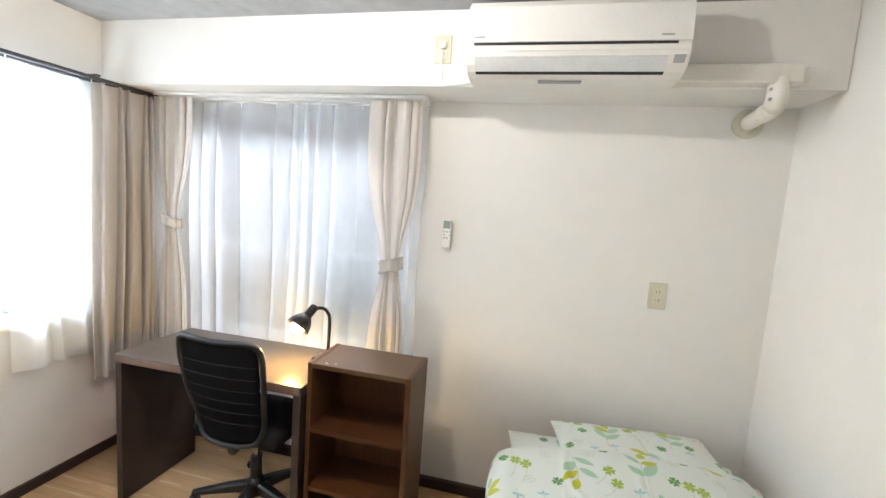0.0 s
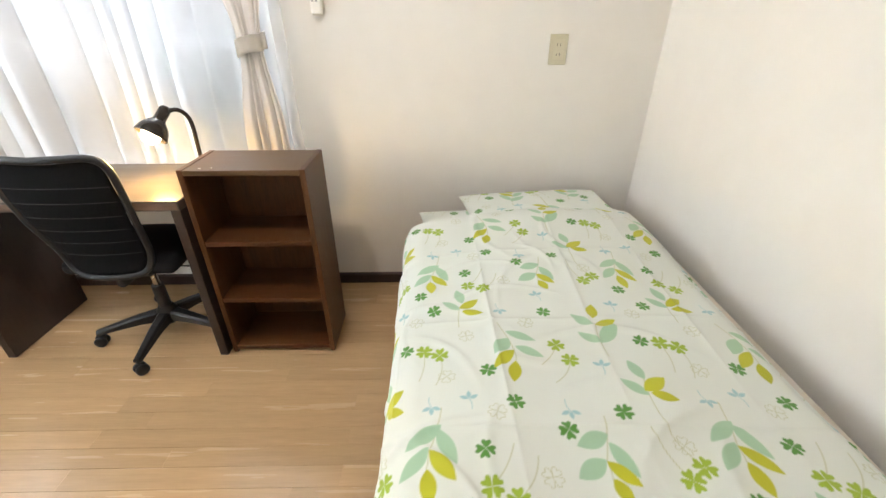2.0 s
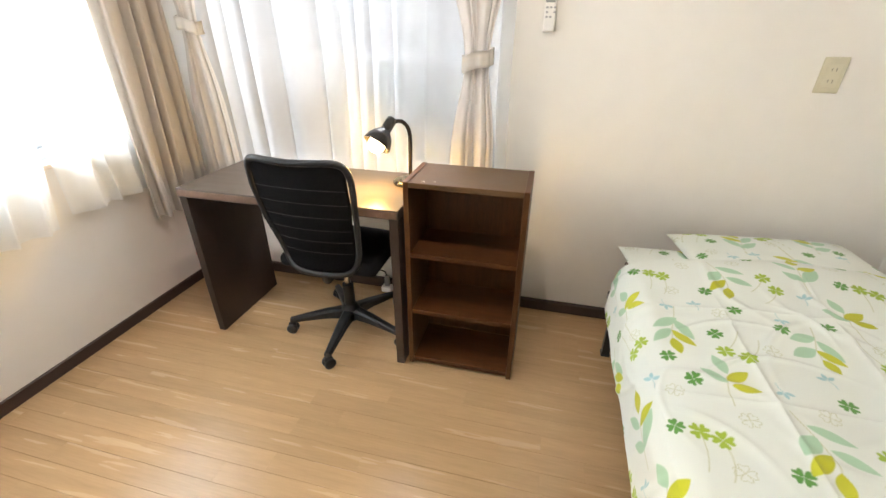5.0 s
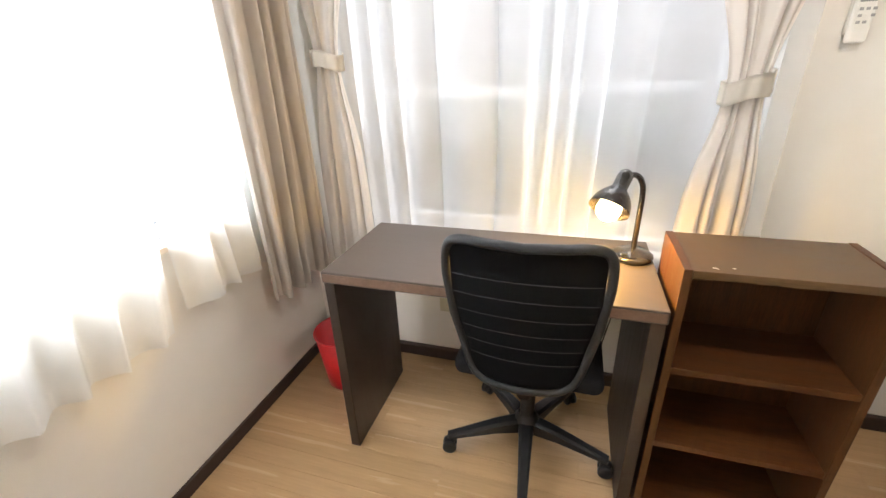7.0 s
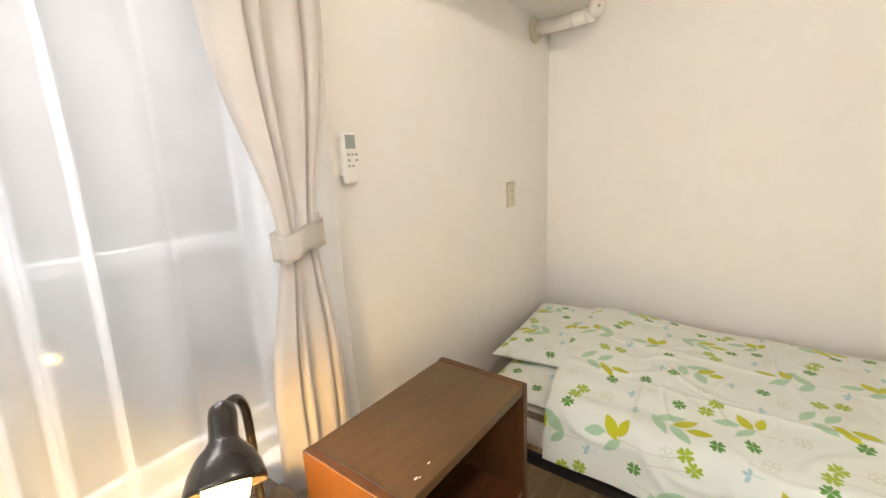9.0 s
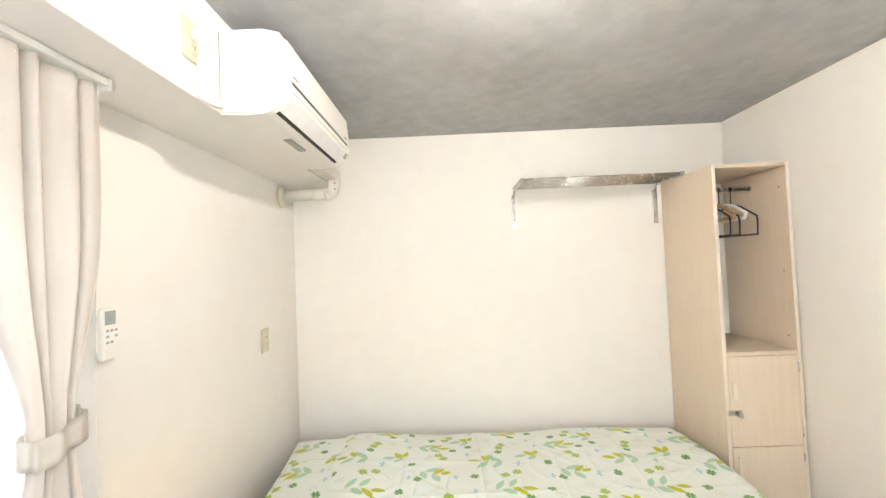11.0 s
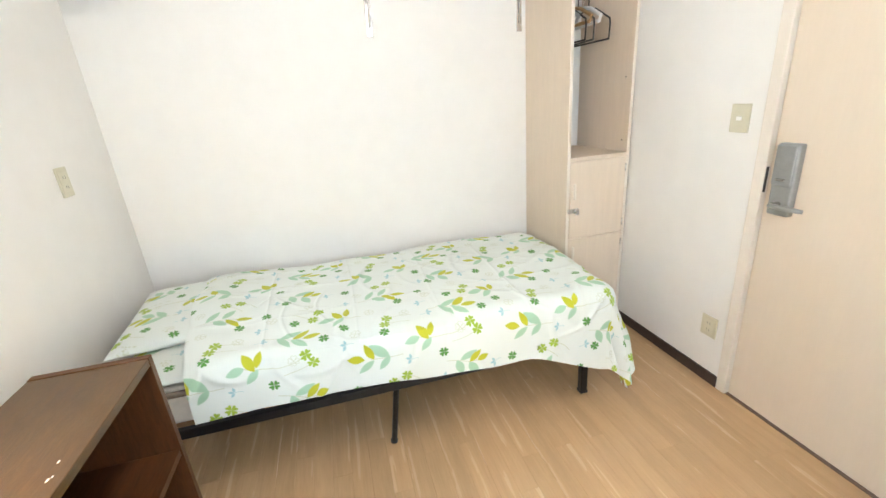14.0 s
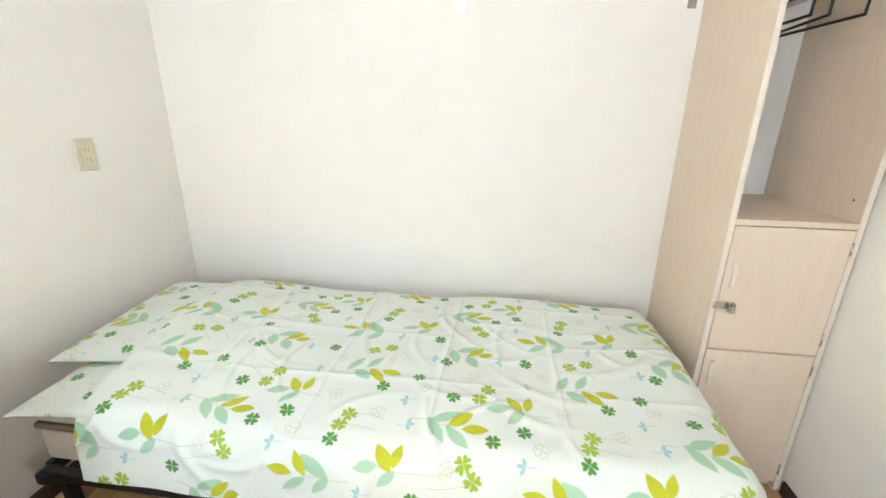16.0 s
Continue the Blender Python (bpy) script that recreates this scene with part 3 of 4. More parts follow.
    part("seat", bm, MESH_CLOTH, c, smooth=True)
    # back support arm
    part("back_support", tube([(cx, cy - .06, .39), (cx, cy - .17, .39), (cx, -.560, .42), (cx, -.582, .47), (cx, -.588, .50)], [.026, .026, .024, .020, .014], 12), BLACK, c, smooth=True)
    # backrest: rounded frame bowed round the sitter, with tight mesh and seams
    mx = -2.278

    def back(u, z):
        """u -1..1 across; the panel narrows towards its foot."""
        q = (z - 0.425) / 0.51
        half = 0.150 + 0.055 * min(1, q * 1.5) ** 0.8
        y = -0.622 - 0.080 * q + 0.022 * math.exp(-((q - 0.22) / 0.22) ** 2) + 0.040 * u * u
        return Vector((mx + half * u, y, z + 0.012 * u * u * (1 if q > .8 else 0)))

    bm = grid(20, 30, lambda u, v: back((2 * u - 1) * 0.93, 0.445 + v * 0.47), thick=0.008)
    panel = part("backrest_mesh", bm, MESH_CLOTH, c, "taut black mesh with cross seams", smooth=True)
    loop = []
    for k in range(72):
        a = 2 * math.pi * k / 72
        su = math.copysign(abs(math.cos(a)) ** 0.30, math.cos(a))
        sv = math.copysign(abs(math.sin(a)) ** 0.25, math.sin(a))
        p = back(su, 0.68 + 0.248 * sv)
        loop.append(p)
    rim = tube(loop, 0.0125, 10, closed=True)
    bmesh.ops.recalc_face_normals(rim, faces=rim.faces)
    part("backrest_frame", rim, FRAME_GREY, c, "charcoal plastic back frame", smooth=True)
    for k in range(6):
        z = 0.535 + 0.058 * k
        pts = [back(-0.9 + 1.8 * i / 16, z + 0.006 * math.sin(i / 16 * math.pi)) + Vector((0, -0.0065, 0)) for i in range(17)]
        part("seam", tube(pts, 0.0010, 5), TAPE, panel)
    return settle(c)


def desk_lamp():
    bx, by, bz = -1.988, -0.290, 0.7455
    p = thing("desk_lamp", (bx, by, bz), "small black gooseneck desk lamp, switched on, on the desk", "desk lamp")
    part("base", lathe([(0.001, 0), (0.060, 0), (0.063, 0.006), (0.061, 0.014), (0.050, 0.021), (0.022, 0.026), (0.010, 0.030), (0.001, 0.030)], 40, Matrix.Translation((bx, by, bz))), LAMPBLACK, p, smooth=True)
    part("switch", box(bx - .035, bx - .015, by - .045, by - .030, bz + .018, bz + .029, .003), BLACK, p)
    ctrl = [Vector(q) for q in ((bx + .006, by + .022, bz + .018), (-1.981, -0.266, 0.86), (-1.980, -0.264, 0.93), (-1.985, -0.268, 0.972), (-2.002, -0.281, 1.000), (-2.024, -0.298, 1.006), (-2.042, -0.316, 0.995))]
    neck = []
    for q0, q1, q2, q3 in zip([ctrl[0]] + ctrl, ctrl, ctrl[1:], ctrl[2:] + [ctrl[-1]]):
        for k in range(5):
            s = k / 5
            neck.append(0.5 * (2 * q1 + (q2 - q0) * s + (2 * q0 - 5 * q1 + 4 * q2 - q3) * s * s + (3 * q1 - q0 - 3 * q2 + q3) * s ** 3))
    neck.append(ctrl[-1])
    part("gooseneck", tube(neck, 0.0085, 10), LAMPBLACK, p, smooth=True)
    top, mouth = Vector((-2.035, -0.306, 1.020)), Vector((-2.082, -0.388, 0.925))
    m = Matrix.Translation(top) @ (mouth - top).to_track_quat("Z", "Y").to_matrix().to_4x4()
    prof = [(0.001, 0), (0.012, 0.001), (0.019, 0.008), (0.0215, 0.020), (0.0215, 0.058), (0.027, 0.066), (0.040, 0.080), (0.051, 0.100), (0.057, 0.122), (0.0575, 0.130), (0.0555, 0.130), (0.050, 0.104), (0.038, 0.084), (0.024, 0.070), (0.019, 0.055), (0.001, 0.050)]
    shade = part("shade", lathe(prof, 40, m), LAMPBLACK, p, "glossy black bell shade", smooth=True)
    part("bulb", lathe([(0.001, 0.060), (0.014, 0.062), (0.015, 0.080), (0.024, 0.094), (0.032, 0.112), (0.034, 0.128), (0.030, 0.146), (0.018, 0.158), (0.001, 0.162)], 28, m), BULB, shade, "glowing warm bulb", smooth=True)
    # cord down behind the desk
    part("cord", tube([(bx + .02, by + .05, bz + .006), (bx + .02, -0.17, bz + .004), (bx + .015, -0.146, bz - .02), (bx, -0.142, 0.5), (bx - .03, -0.10, 0.25), (bx - .10, -0.06, 0.16)], 0.0028, 6), BLACK, p, smooth=True)
    return settle(p)


def bin_():
    b = thing("waste_bin", (-3.092, -0.250, 0), "glossy red plastic waste bin by the wall", "waste bin")
    part("body", lathe([(0.001, 0.002), (0.092, 0.002), (0.096, 0.008), (0.122, 0.262), (0.118, 0.262), (0.093, 0.012), (0.001, 0.008)], 48, Matrix.Translation((-3.092, -0.250, 0))), RED, b, smooth=True)
    ring = [(-3.092 + .1235 * math.cos(a), -.250 + .1235 * math.sin(a), .264) for a in [2 * math.pi * k / 48 for k in range(48)]]
    part("rim", tube(ring, 0.0042, 8, closed=True), RED, b, smooth=True)
    return settle(b)


desk()
bookshelf()
chair()
desk_lamp()
bin_()

# ---------------------------------------------------------------- plates, remote, air conditioner


def plate(name, label, m, w=0.07, h=0.115, slots=2, category="wall outlet"):
    """A wall plate in its own x, z plane, facing -y."""
    p = thing(name, m.translation, label, category)
    p.matrix_basis = m
    part("cover", box(-w / 2, w / 2, -0.008, -0.0005, -h / 2, h / 2, 0.003), IVORY, p)
    if slots:
        part("insert", box(-w * .30, w * .30, -0.010, -0.0078, -h * .33, h * .33, 0.0012), IVORY_B, p)
    if slots:
        for k in range(slots):
            z = h * .16 * (1 if k == 0 else -1)
            bm = box(-0.0078, -0.0060, -0.0106, -0.0099, z - .005, z + .005, 0)
            box(0.0060, 0.0078, -0.0106, -0.0099, z - .006, z + .006, 0, bm=bm)
            part("slot", bm, DARK, p)
    else:
        part("rocker", box(-0.012, 0.012, -0.0135, -0.0098, -0.008, 0.008, 0.002), PLASTIC, p, "small pale rocker")
    return p


plate("wall_outlet", "ivory double power outlet above the bed", Matrix.Translation((-0.456, 0, 1.196)), 0.078, 0.122)
plate("light_switch", "ivory light switch plate beside the door", pose(-1.146, WY, 1.247, 0, 0, 180), 0.084, 0.112, 0, "light switch")
plate("wall_outlet", "ivory power outlet low beside the door", pose(-1.157, WY, 0.292, 0, 0, 180), 0.084, 0.105)
plate("wall_outlet", "ivory power outlet low behind the desk", Matrix.Translation((-2.66, 0, 0.30)), 0.115, 0.07)
ac_out = plate("wall_outlet", "ivory outlet on the beam with a white plug in it", Matrix.Translation((-1.492, -0.283, 2.206)), 0.072, 0.118)
strip = thing("power_cord", (-2.22, -0.05, 0), "black power cord with a grey plug hanging behind the desk", "power cord")
part("cord", tube([(-2.60, -0.012, 0.29), (-2.52, -0.05, 0.22), (-2.40, -0.06, 0.150), (-2.28, -0.055, 0.140), (-2.225, -0.05, 0.125), (-2.214, -0.05, 0.100)], 0.0040, 8), BLACK, strip, smooth=True)
part("plug", box(-2.228, -2.200, -0.062, -0.036, 0.030, 0.102, 0.006), GREY, strip, "grey adaptor plug")
part("adaptor", box(-2.245, -2.185, -0.075, -0.026, 0.001, 0.034, 0.005), PLASTIC, strip, "white power tap on the floor")
settle(strip)
plug = part("plug", box(-0.014, 0.014, -0.034, -0.010, -0.002, 0.026, 0.006), PLASTIC, ac_out, "white plug")
part("cord", tube([(0, -.026, 0), (0.001, -.03, -.03), (-.002, -.022, -.09), (.004, -.010, -.135), (.03, -.006, -.147), (.10, -.008, -.143), (.145, -.012, -.135)], 0.0038, 8), PLASTIC, ac_out, smooth=True)

rem = thing("remote_control", (-1.475, -0.02, 1.40), "white air conditioner remote in its wall holder", "remote control")
part("holder", box(-1.500, -1.452, -0.017, -0.0005, 1.352, 1.452, 0.003), DUCT, rem)
bm = box(-1.499, -1.453, -0.034, -0.013, 1.328, 1.474, 0.008, 3)
part("body", bm, PLASTIC, rem, smooth=False)
part("display", box(-1.494, -1.458, -0.0352, -0.0338, 1.428, 1.466, 0.0006), SCREEN, rem, "grey display")
for k in range(8):
    x, z = -1.490 + 0.0145 * (k % 3), 1.413 - 0.016 * (k // 3)
    part("button", box(x - .0005, x + .0085, -0.0360, -0.0338, z - .005, z + .002, 0.0008), GREY if k != 4 else PLASTIC, rem)
settle(rem)

ac = thing("air_conditioner", (-0.985, -0.283, 2.16), "white wall-mounted split air conditioner on the beam", "air conditioner")
X0, X1 = -1.350, -0.582
prof = [(-0.284, 2.318), (-0.42, 2.318), (-0.474, 2.304), (-0.490, 2.280), (-0.503, 2.135), (-0.498, 2.108), (-0.480, 2.082), (-0.455, 2.062), (-0.420, 2.049), (-0.360, 2.046), (-0.284, 2.050)]
part("casing", extrude_x(prof, X0, X1, 0.006), PLASTIC, ac)


def ac_face(y0, z0, y1, z1, x0, x1, out, bm=None):
    """A strip lying just proud of the casing between two points of its outline."""
    d = Vector((0, y1 - y0, z1 - z0)).normalized()
    nrm = Vector((0, -abs(d.z), -abs(d.y) if y1 > y0 else 0)).normalized()
    a, b = Vector((0, y0, z0)), Vector((0, y1, z1))
    bmx = bmesh.new()
    vs = [bmx.verts.new(p + nrm * o + Vector((x, 0, 0))) for x in (x0, x1) for p in (a, b) for o in (0.0, out)]
    bmesh.ops.convex_hull(bmx, input=bmx.verts)
    return merge(bm, bmx)


part("front_panel", ac_face(-0.4915, 2.278, -0.5025, 2.152, X0 + .004, X1 - .004, 0.005), PLASTIC, ac)
# a raised dark strip gives the panel gap its shade
part("slot", ac_face(-0.5022, 2.151, -0.5028, 2.142, X0 + .03, X1 - .045, 0.0012), DARK, ac, "dark strip for the shadow gap under the front panel")
part("lower_lip", ac_face(-0.5028, 2.140, -0.5010, 2.122, X0 + .004, X1 - .004, 0.004), PLASTIC, ac)
part("flap", ac_face(-0.4975, 2.106, -0.4590, 2.0655, X0 + .035, X1 - .07, 0.005), ALU, ac, "closed pale grey air flap")
part("slot", ac_face(-0.4580, 2.0640, -0.4460, 2.0590, X0 + .035, X1 - .07, 0.003), DARK, ac, "dark outlet slit")
part("slot", box(X0 + .27, X0 + .43, -.405, -.375, 2.0435, 2.0475, 0), GREY, ac, "grey underside grille")
part("receiver", ac_face(-0.4985, 2.108, -0.4830, 2.086, X1 - .05, X1 - .015, 0.003), GREY, ac, "grey signal window")
for x in (X0 + .03, X1 - .10):
    part("mark", box(x, x + .04, -.5095, -.5055, 2.168, 2.172, 0), GREY, ac, "small grey maker's bar")
settle(ac)

duct = thing("duct_cover", (-0.2, -0.3, 2.08), "cream plastic pipe cover from air conditioner to wall", "pipe cover")
part("run", box(-0.587, -0.172, -0.352, -0.2835, 2.060, 2.130, 0.008, 3), DUCT, duct)
part("end_cover", box(-0.176, -0.148, -0.346, -0.2835, 2.064, 2.118, 0.012, 3), DUCT, duct)
EX, EY, EZ = -0.236, -0.326, 1.986
part("elbow", tube([(EX, EY, 2.085), (EX, EY, 2.02), (EX + .001, EY + .006, 2.0), (EX + .004, EY + .026, EZ)], [0.031, 0.034, 0.034, 0.032], 20), DUCT, duct, smooth=True)
part("run", tube([(EX + .003, EY + .012, EZ), (-0.190, -0.002, EZ)], 0.031, 20), DUCT, duct, "round cream pipe to the wall", smooth=True)
for q in (0.08, 0.30):
    a, b = Vector((EX + .003, EY + .012, EZ)), Vector((-0.190, -0.002, EZ))
    part("collar", tube([a.lerp(b, q - .02), a.lerp(b, q + .02)], 0.0335, 20), DUCT, duct, smooth=True)
part("flange", lathe([(0.001, 0), (0.062, 0), (0.060, 0.012), (0.050, 0.022), (0.032, 0.026)], 28, Matrix.Translation((-0.188, -0.001, EZ)) @ Matrix.Rotation(math.pi / 2, 4, "X")), IVORY, duct, "round olive putty seal on the wall", smooth=True)
for z in (2.068, 2.040, 2.006):
    part("clip", box(EX - .034, EX - .024, EY - .020, EY - .010, z - .005, z + .005, 0.001), GREY, duct)
settle(duct)

# ---------------------------------------------------------------- wall rack, cabinet, hangers, door
rack = thing("wall_rack", (-0.16, -1.83, 2.0), "chrome tube luggage rack on wall brackets above bed", "wall rack")
for k in range(7):
    x = -0.045 - 0.0455 * k
    part("tube", tube([(x, -1.385, 2.000), (x, -2.285, 2.000)], 0.0065, 10), CHROME, rack, smooth=True)
for y in (-1.396, -2.274):
    br = part("bracket", box(-0.0065, -0.0005, y - .016, y + .016, 1.752, 1.962, 0.002), CHROME, rack, "slotted chrome wall strap")
    part("arm", tube([(-0.012, y, 1.955), (-0.03, y, 1.986), (-0.06, y, 1.992), (-0.327, y, 1.992)], 0.0075, 10), CHROME, br, smooth=True)
    part("arm", tube([(-0.009, y, 1.80), (-0.014, y, 1.90), (-0.012, y, 1.955)], 0.006, 8), CHROME, br, smooth=True)
    part("end_cap", tube([(-0.326, y - .0, 1.988), (-0.326, y, 2.008)], 0.010, 10), GREY, rack)
settle(rack)


def cabinet():
    x0, x1, y0, y1, h, t = -0.508, -0.004, -2.702, -2.315, 2.0, 0.018
    c = thing("wardrobe_cabinet", (-0.25, -2.51, 0), "tall pale ash cabinet with open hanging niche over two doors", "wardrobe")
    for a, b in ((y1 - t, y1), (y0, y0 + t)):
        part("side_panel", box(x0 + .0015, x1, a, b, 0.001, h, 0.001), ASH, c)
        part("edge_band", box(x0, x0 + .0018, a + .0005, b - .0005, 0.003, h - .002, 0), ASH_EDGE, c, "pale edge band")
    part("side_strip", box(x0 + .012, x1, -2.712, y0 - .001, 0.001, h - .002, 0.001), ASH, c, "filler strip against the wall")
    yi0, yi1 = y0 + t, y1 - t
    part("top_board", box(x0 + .002, x1, yi0, yi1, h - t, h - .0005, 0.001), ASH, c)
    part("shelf_board", box(x0, x1 - .006, yi0, yi1, 1.037, 1.056, 0.001), ASH, c)
    part("bottom_board", box(x0 + .03, x1, yi0, yi1, 0.04, 0.058, 0.001), ASH, c)
    part("plinth", box(x0 + .03, x0 + .045, yi0, yi1, 0.001, 0.04, 0.001), ASH, c)
    part("back_panel", box(x1 - .006, x1 - .002, yi0, yi1, 0.04, h - t, 0), PAPER, c, "white back panel")
    for z0, z1, lock in ((0.594, 1.034, True), (0.045, 0.589, False)):
        d = part("door", box(x0 - .001, x0 + .017, yi0 + .003, yi1 - .0025, z0, z1, 0.0015), ASH, c)
        zc = (0.87 if lock else 0.50)
        part("handle", box(x0 - .013, x0 - .0012, yi1 - .036, yi1 - .022, zc - .045, zc + .045, 0.004), ASH_EDGE, d, "slim pull handle")
        for z in (z0 + .06, z1 - .06):
            part("hinge", box(x0 - .005, x0 + .004, yi0 - .002, yi0 + .005, z - .022, z + .022, 0.001), CHROME, d)
        if lock:
            part("hasp", box(x0 - .006, x0 - .0012, yi1 - .048, yi1 + .012, 0.748, 0.772, 0.001), CHROME, d, "small chrome hasp")
            part("padlock", box(x0 - .022, x0 - .006, yi1 - .054, yi1 - .030, 0.738, 0.764, 0.004), CHROME, d, "small brass and chrome padlock")
            ring = [(x0 - .014, yi1 - .042 + .009 * math.cos(a), .764 + .012 * math.sin(a)) for a in [math.pi * k / 10 for k in range(11)]]
            part("shackle", tube(ring, 0.0024, 8), CHROME, d)
    part("rod", tube([(-0.25, yi0, 1.905), (-0.25, yi1, 1.905)], 0.0095, 14), CHROME, c, "chrome hanging rod", smooth=True)
    for y in (yi0 + .003, yi1 - .003):
        part("rod_socket", tube([(-0.25, y - .003, 1.905), (-0.25, y + .003, 1.905)], 0.017, 16), CHROME, c)
    for z in (1.88, 1.45, 1.12):
        part("peg_hole", tube([(x0 + .05, yi0 - .0002, z), (x0 + .05, yi0 + .0006, z)], 0.004, 8), DARK, c)
    return settle(c)


cabinet()


def hanger(y, material, half, label, turn, bar):
    h = thing("clothes_hanger", (-0.25, y, 1.905), label, "clothes hanger", "hangers on the rod")
    hook = [(0.0, 0, -.085), (0.0, 0, -.035)] + [(0.0125 * math.sin(a), 0, 0.0016 - .0125 * math.cos(a)) for a in [radians(-10 - 25 * k) for k in range(10)]]
    part("hook", tube([(p[0], p[1], p[2]) for p in hook], 0.0030, 6), CHROME if material is not BLACK else BLACK, h)
    r = 0.0095 if bar else 0.0048
    loop = [(0, 0, -.085), (-half * .35, 0, -.100), (-half, 0, -.165), (-half - .004, 0, -.19), (-half, 0, -.262), (half, 0, -.262), (half + .004, 0, -.19), (half, 0, -.165), (half * .35, 0, -.100)]
    if bar:
        loop = [(0, 0, -.085), (-half * .4, 0, -.098), (-half, 0, -.150), (-half * .9, 0, -.172), (half * .9, 0, -.172), (half, 0, -.150), (half * .4, 0, -.098)]
    part("frame", tube(loop, r, 7, closed=True), material, h)
    h.rotation_euler = (0, 0, turn)
    return h


hanger(-2.575, BLACK, 0.180, "black wire clothes hanger on the chrome rod", 0.05, False)
hanger(-2.545, PLASTIC, 0.170, "white plastic clothes hanger on the chrome rod", -0.04, True)
hanger(-2.51, BLACK, 0.180, "black wire clothes hanger on the chrome rod", -0.10, False)
hanger(-2.475, WOODHANG, 0.165, "wooden clothes hanger on the chrome rod", 0.08, True)
hanger(-2.44, BLACK, 0.180, "black wire clothes hanger on the chrome rod", 0.02, False)
hanger(-2.41, GREY, 0.165, "grey plastic clothes hanger on the chrome rod", 0.0, True)

door = thing("door_1", (DX0, WY, 0), "closed beige entrance door with electronic lever lock", "door", kind="structure")
part("leaf", box(DX0 + .003, DX1 - .003, WY - .052, WY - .012, 0.006, 2.010, 0.002), DOOR, door)
bm = box(DX1, DX1 + .046, WY - .13, WY + .012, 0.001, 2.06, 0.003)
part("door_frame", bm, JAMB, door)
part("door_frame", box(DX0 - .046, DX0, WY - .13, WY + .012, 0.001, 2.06, 0.003), JAMB, door)
part("door_frame", box(DX0, DX1, WY - .13, WY + .012, 2.013, 2.06, 0.003), JAMB, door)
part("threshold", box(DX0, DX1, WY - .13, WY - .001, -0.01, 0.004, 0.001), EDGE, door)
lock = part("lock_case", box(-1.412, -1.330, WY - .0125, WY + .020, 0.895, 1.165, 0.008, 3), SILVER, door, "silver electronic lock case")
part("lock_cover", box(-1.408, -1.334, WY + .019, WY + .030, 1.010, 1.160, 0.006, 3), SILVER, lock)
part("thumb_turn", box(-1.385, -1.357, WY + .020, WY + .038, 1.030, 1.038, 0.002), CHROME, lock)
part("lever_neck", tube([(-1.371, WY + .018, 0.938), (-1.371, WY + .055, 0.938)], 0.012, 16), CHROME, lock)
part("lever", tube([(-1.362, WY + .052, 0.938), (-1.40, WY + .056, 0.938), (-1.455, WY + .050, 0.937), (-1.478, WY + .044, 0.936)], [0.009, 0.0095, 0.009, 0.007], 12), SILVER, lock, smooth=True)
part("strike_plate", box(-1.2935, -1.2918, WY - .006, WY + .006, 0.97, 1.07, 0), DARK, door, "dark strike plate")
settle(door)
tagged(part("outer_panel", box(DX0 - .2, DX1 + .2, WY - .22, WY - .16, -.1, 2.3, 0), JAMB), "plain panel behind the door", "wall", kind="structure")
# ---------------------------------------------------------------- bed
# the printed cotton: motifs of one repeat of the cloth, in metres (along width, along length)
REP_U, REP_V = 0.61, 0.65
# sprigs: where the two yellow leaves spring; then leaves and stems in millimetres from there (foot, tip, half width)
SPRIG_A = (.700, 1.200), ["stem 30 -108 0 0", "stem 0 0 3 45", "mint 9 -47 50 9 20", "mint 12 -75 -61 -34 14", "mint -5 -16 -70 25 14", "gold 1 -2 58 56 16", "gold 3 38 17 103 16"]
SPRIG_B = (.465, 1.105), ["stem 6 125 0 0", "mint 7 11 51 -52 14", "mint 2 74 53 28 14", "mint 4 72 -57 -2 20", "gold -2 -25 -20 -90 17", "gold 2 11 -64 -20 15"]
SPRIG_C = (.913, 1.475), ["stem -26 -110 0 0", "stem 0 0 5 35", "mint -25 -60 48 -10 16", "mint 1 -9 56 54 16", "mint -17 -53 -54 29 16", "gold -1 -2 -51 60 16", "gold 3 34 -2 104 16"]
SPRIG_D = (.571, 1.500), ["stem -27 -97 0 0", "stem 0 0 1 37", "mint -19 -54 48 -33 18", "mint 1 -3 63 32 19", "mint -17 -39 -49 36 15", "gold 0 0 -47 52 14", "gold -1 34 -20 82 14"]
SPRIG_E = (.830, 1.020), ["stem 5 72 0 0", "mint -10 -32 5 -102 15", "mint 0 3 48 -43 15", "gold 0 -3 -58 -44 16", "gold -7 10 -67 20 14"]
SPRIG_F = (.424, 1.345), ["stem 0 61 0 0", "stem 0 0 -9 -47", "mint -9 -40 7 -103 15", "mint 0 6 50 -39 14", "gold 5 -6 -58 -46 18", "gold -6 0 -63 18 14"]
CLOVERS = [(.773, 1.260), (.723, 1.360), (.627, 1.433), (.499, 1.395), (.802, 1.475), (.590, 1.040), (.903, 1.020), (.976, 1.172), (.945, 1.590)]
# pairs of lime clovers on long stems: two heads, then how far their stems run
PAIRS = [(.929, 1.180, .889, 1.195, .010, .100), (.589, 1.180, .568, 1.235, .052, .072), (.430, 1.545, .395, 1.520, .030, -.110), (.797, 1.548, .753, 1.572, -.052, -.084)]
BLUES = [(.909, 1.360, 180), (.825, 1.345, 0), (.499, 1.260, -15), (.610, 1.385, 180), (.594, 1.610, 10), (.716, 1.030, 185), (.388, 1.020, -10)]
OUTLINES = [(.651, 1.090), (.817, 1.130), (.873, 1.270), (.767, 1.385), (.682, 1.530), (.410, 1.475), (.343, 1.060)]
C_BASE, C_GREEN, C_LIME = (.70, .735, .685), (.075, .25, .030), (.30, .43, .022)
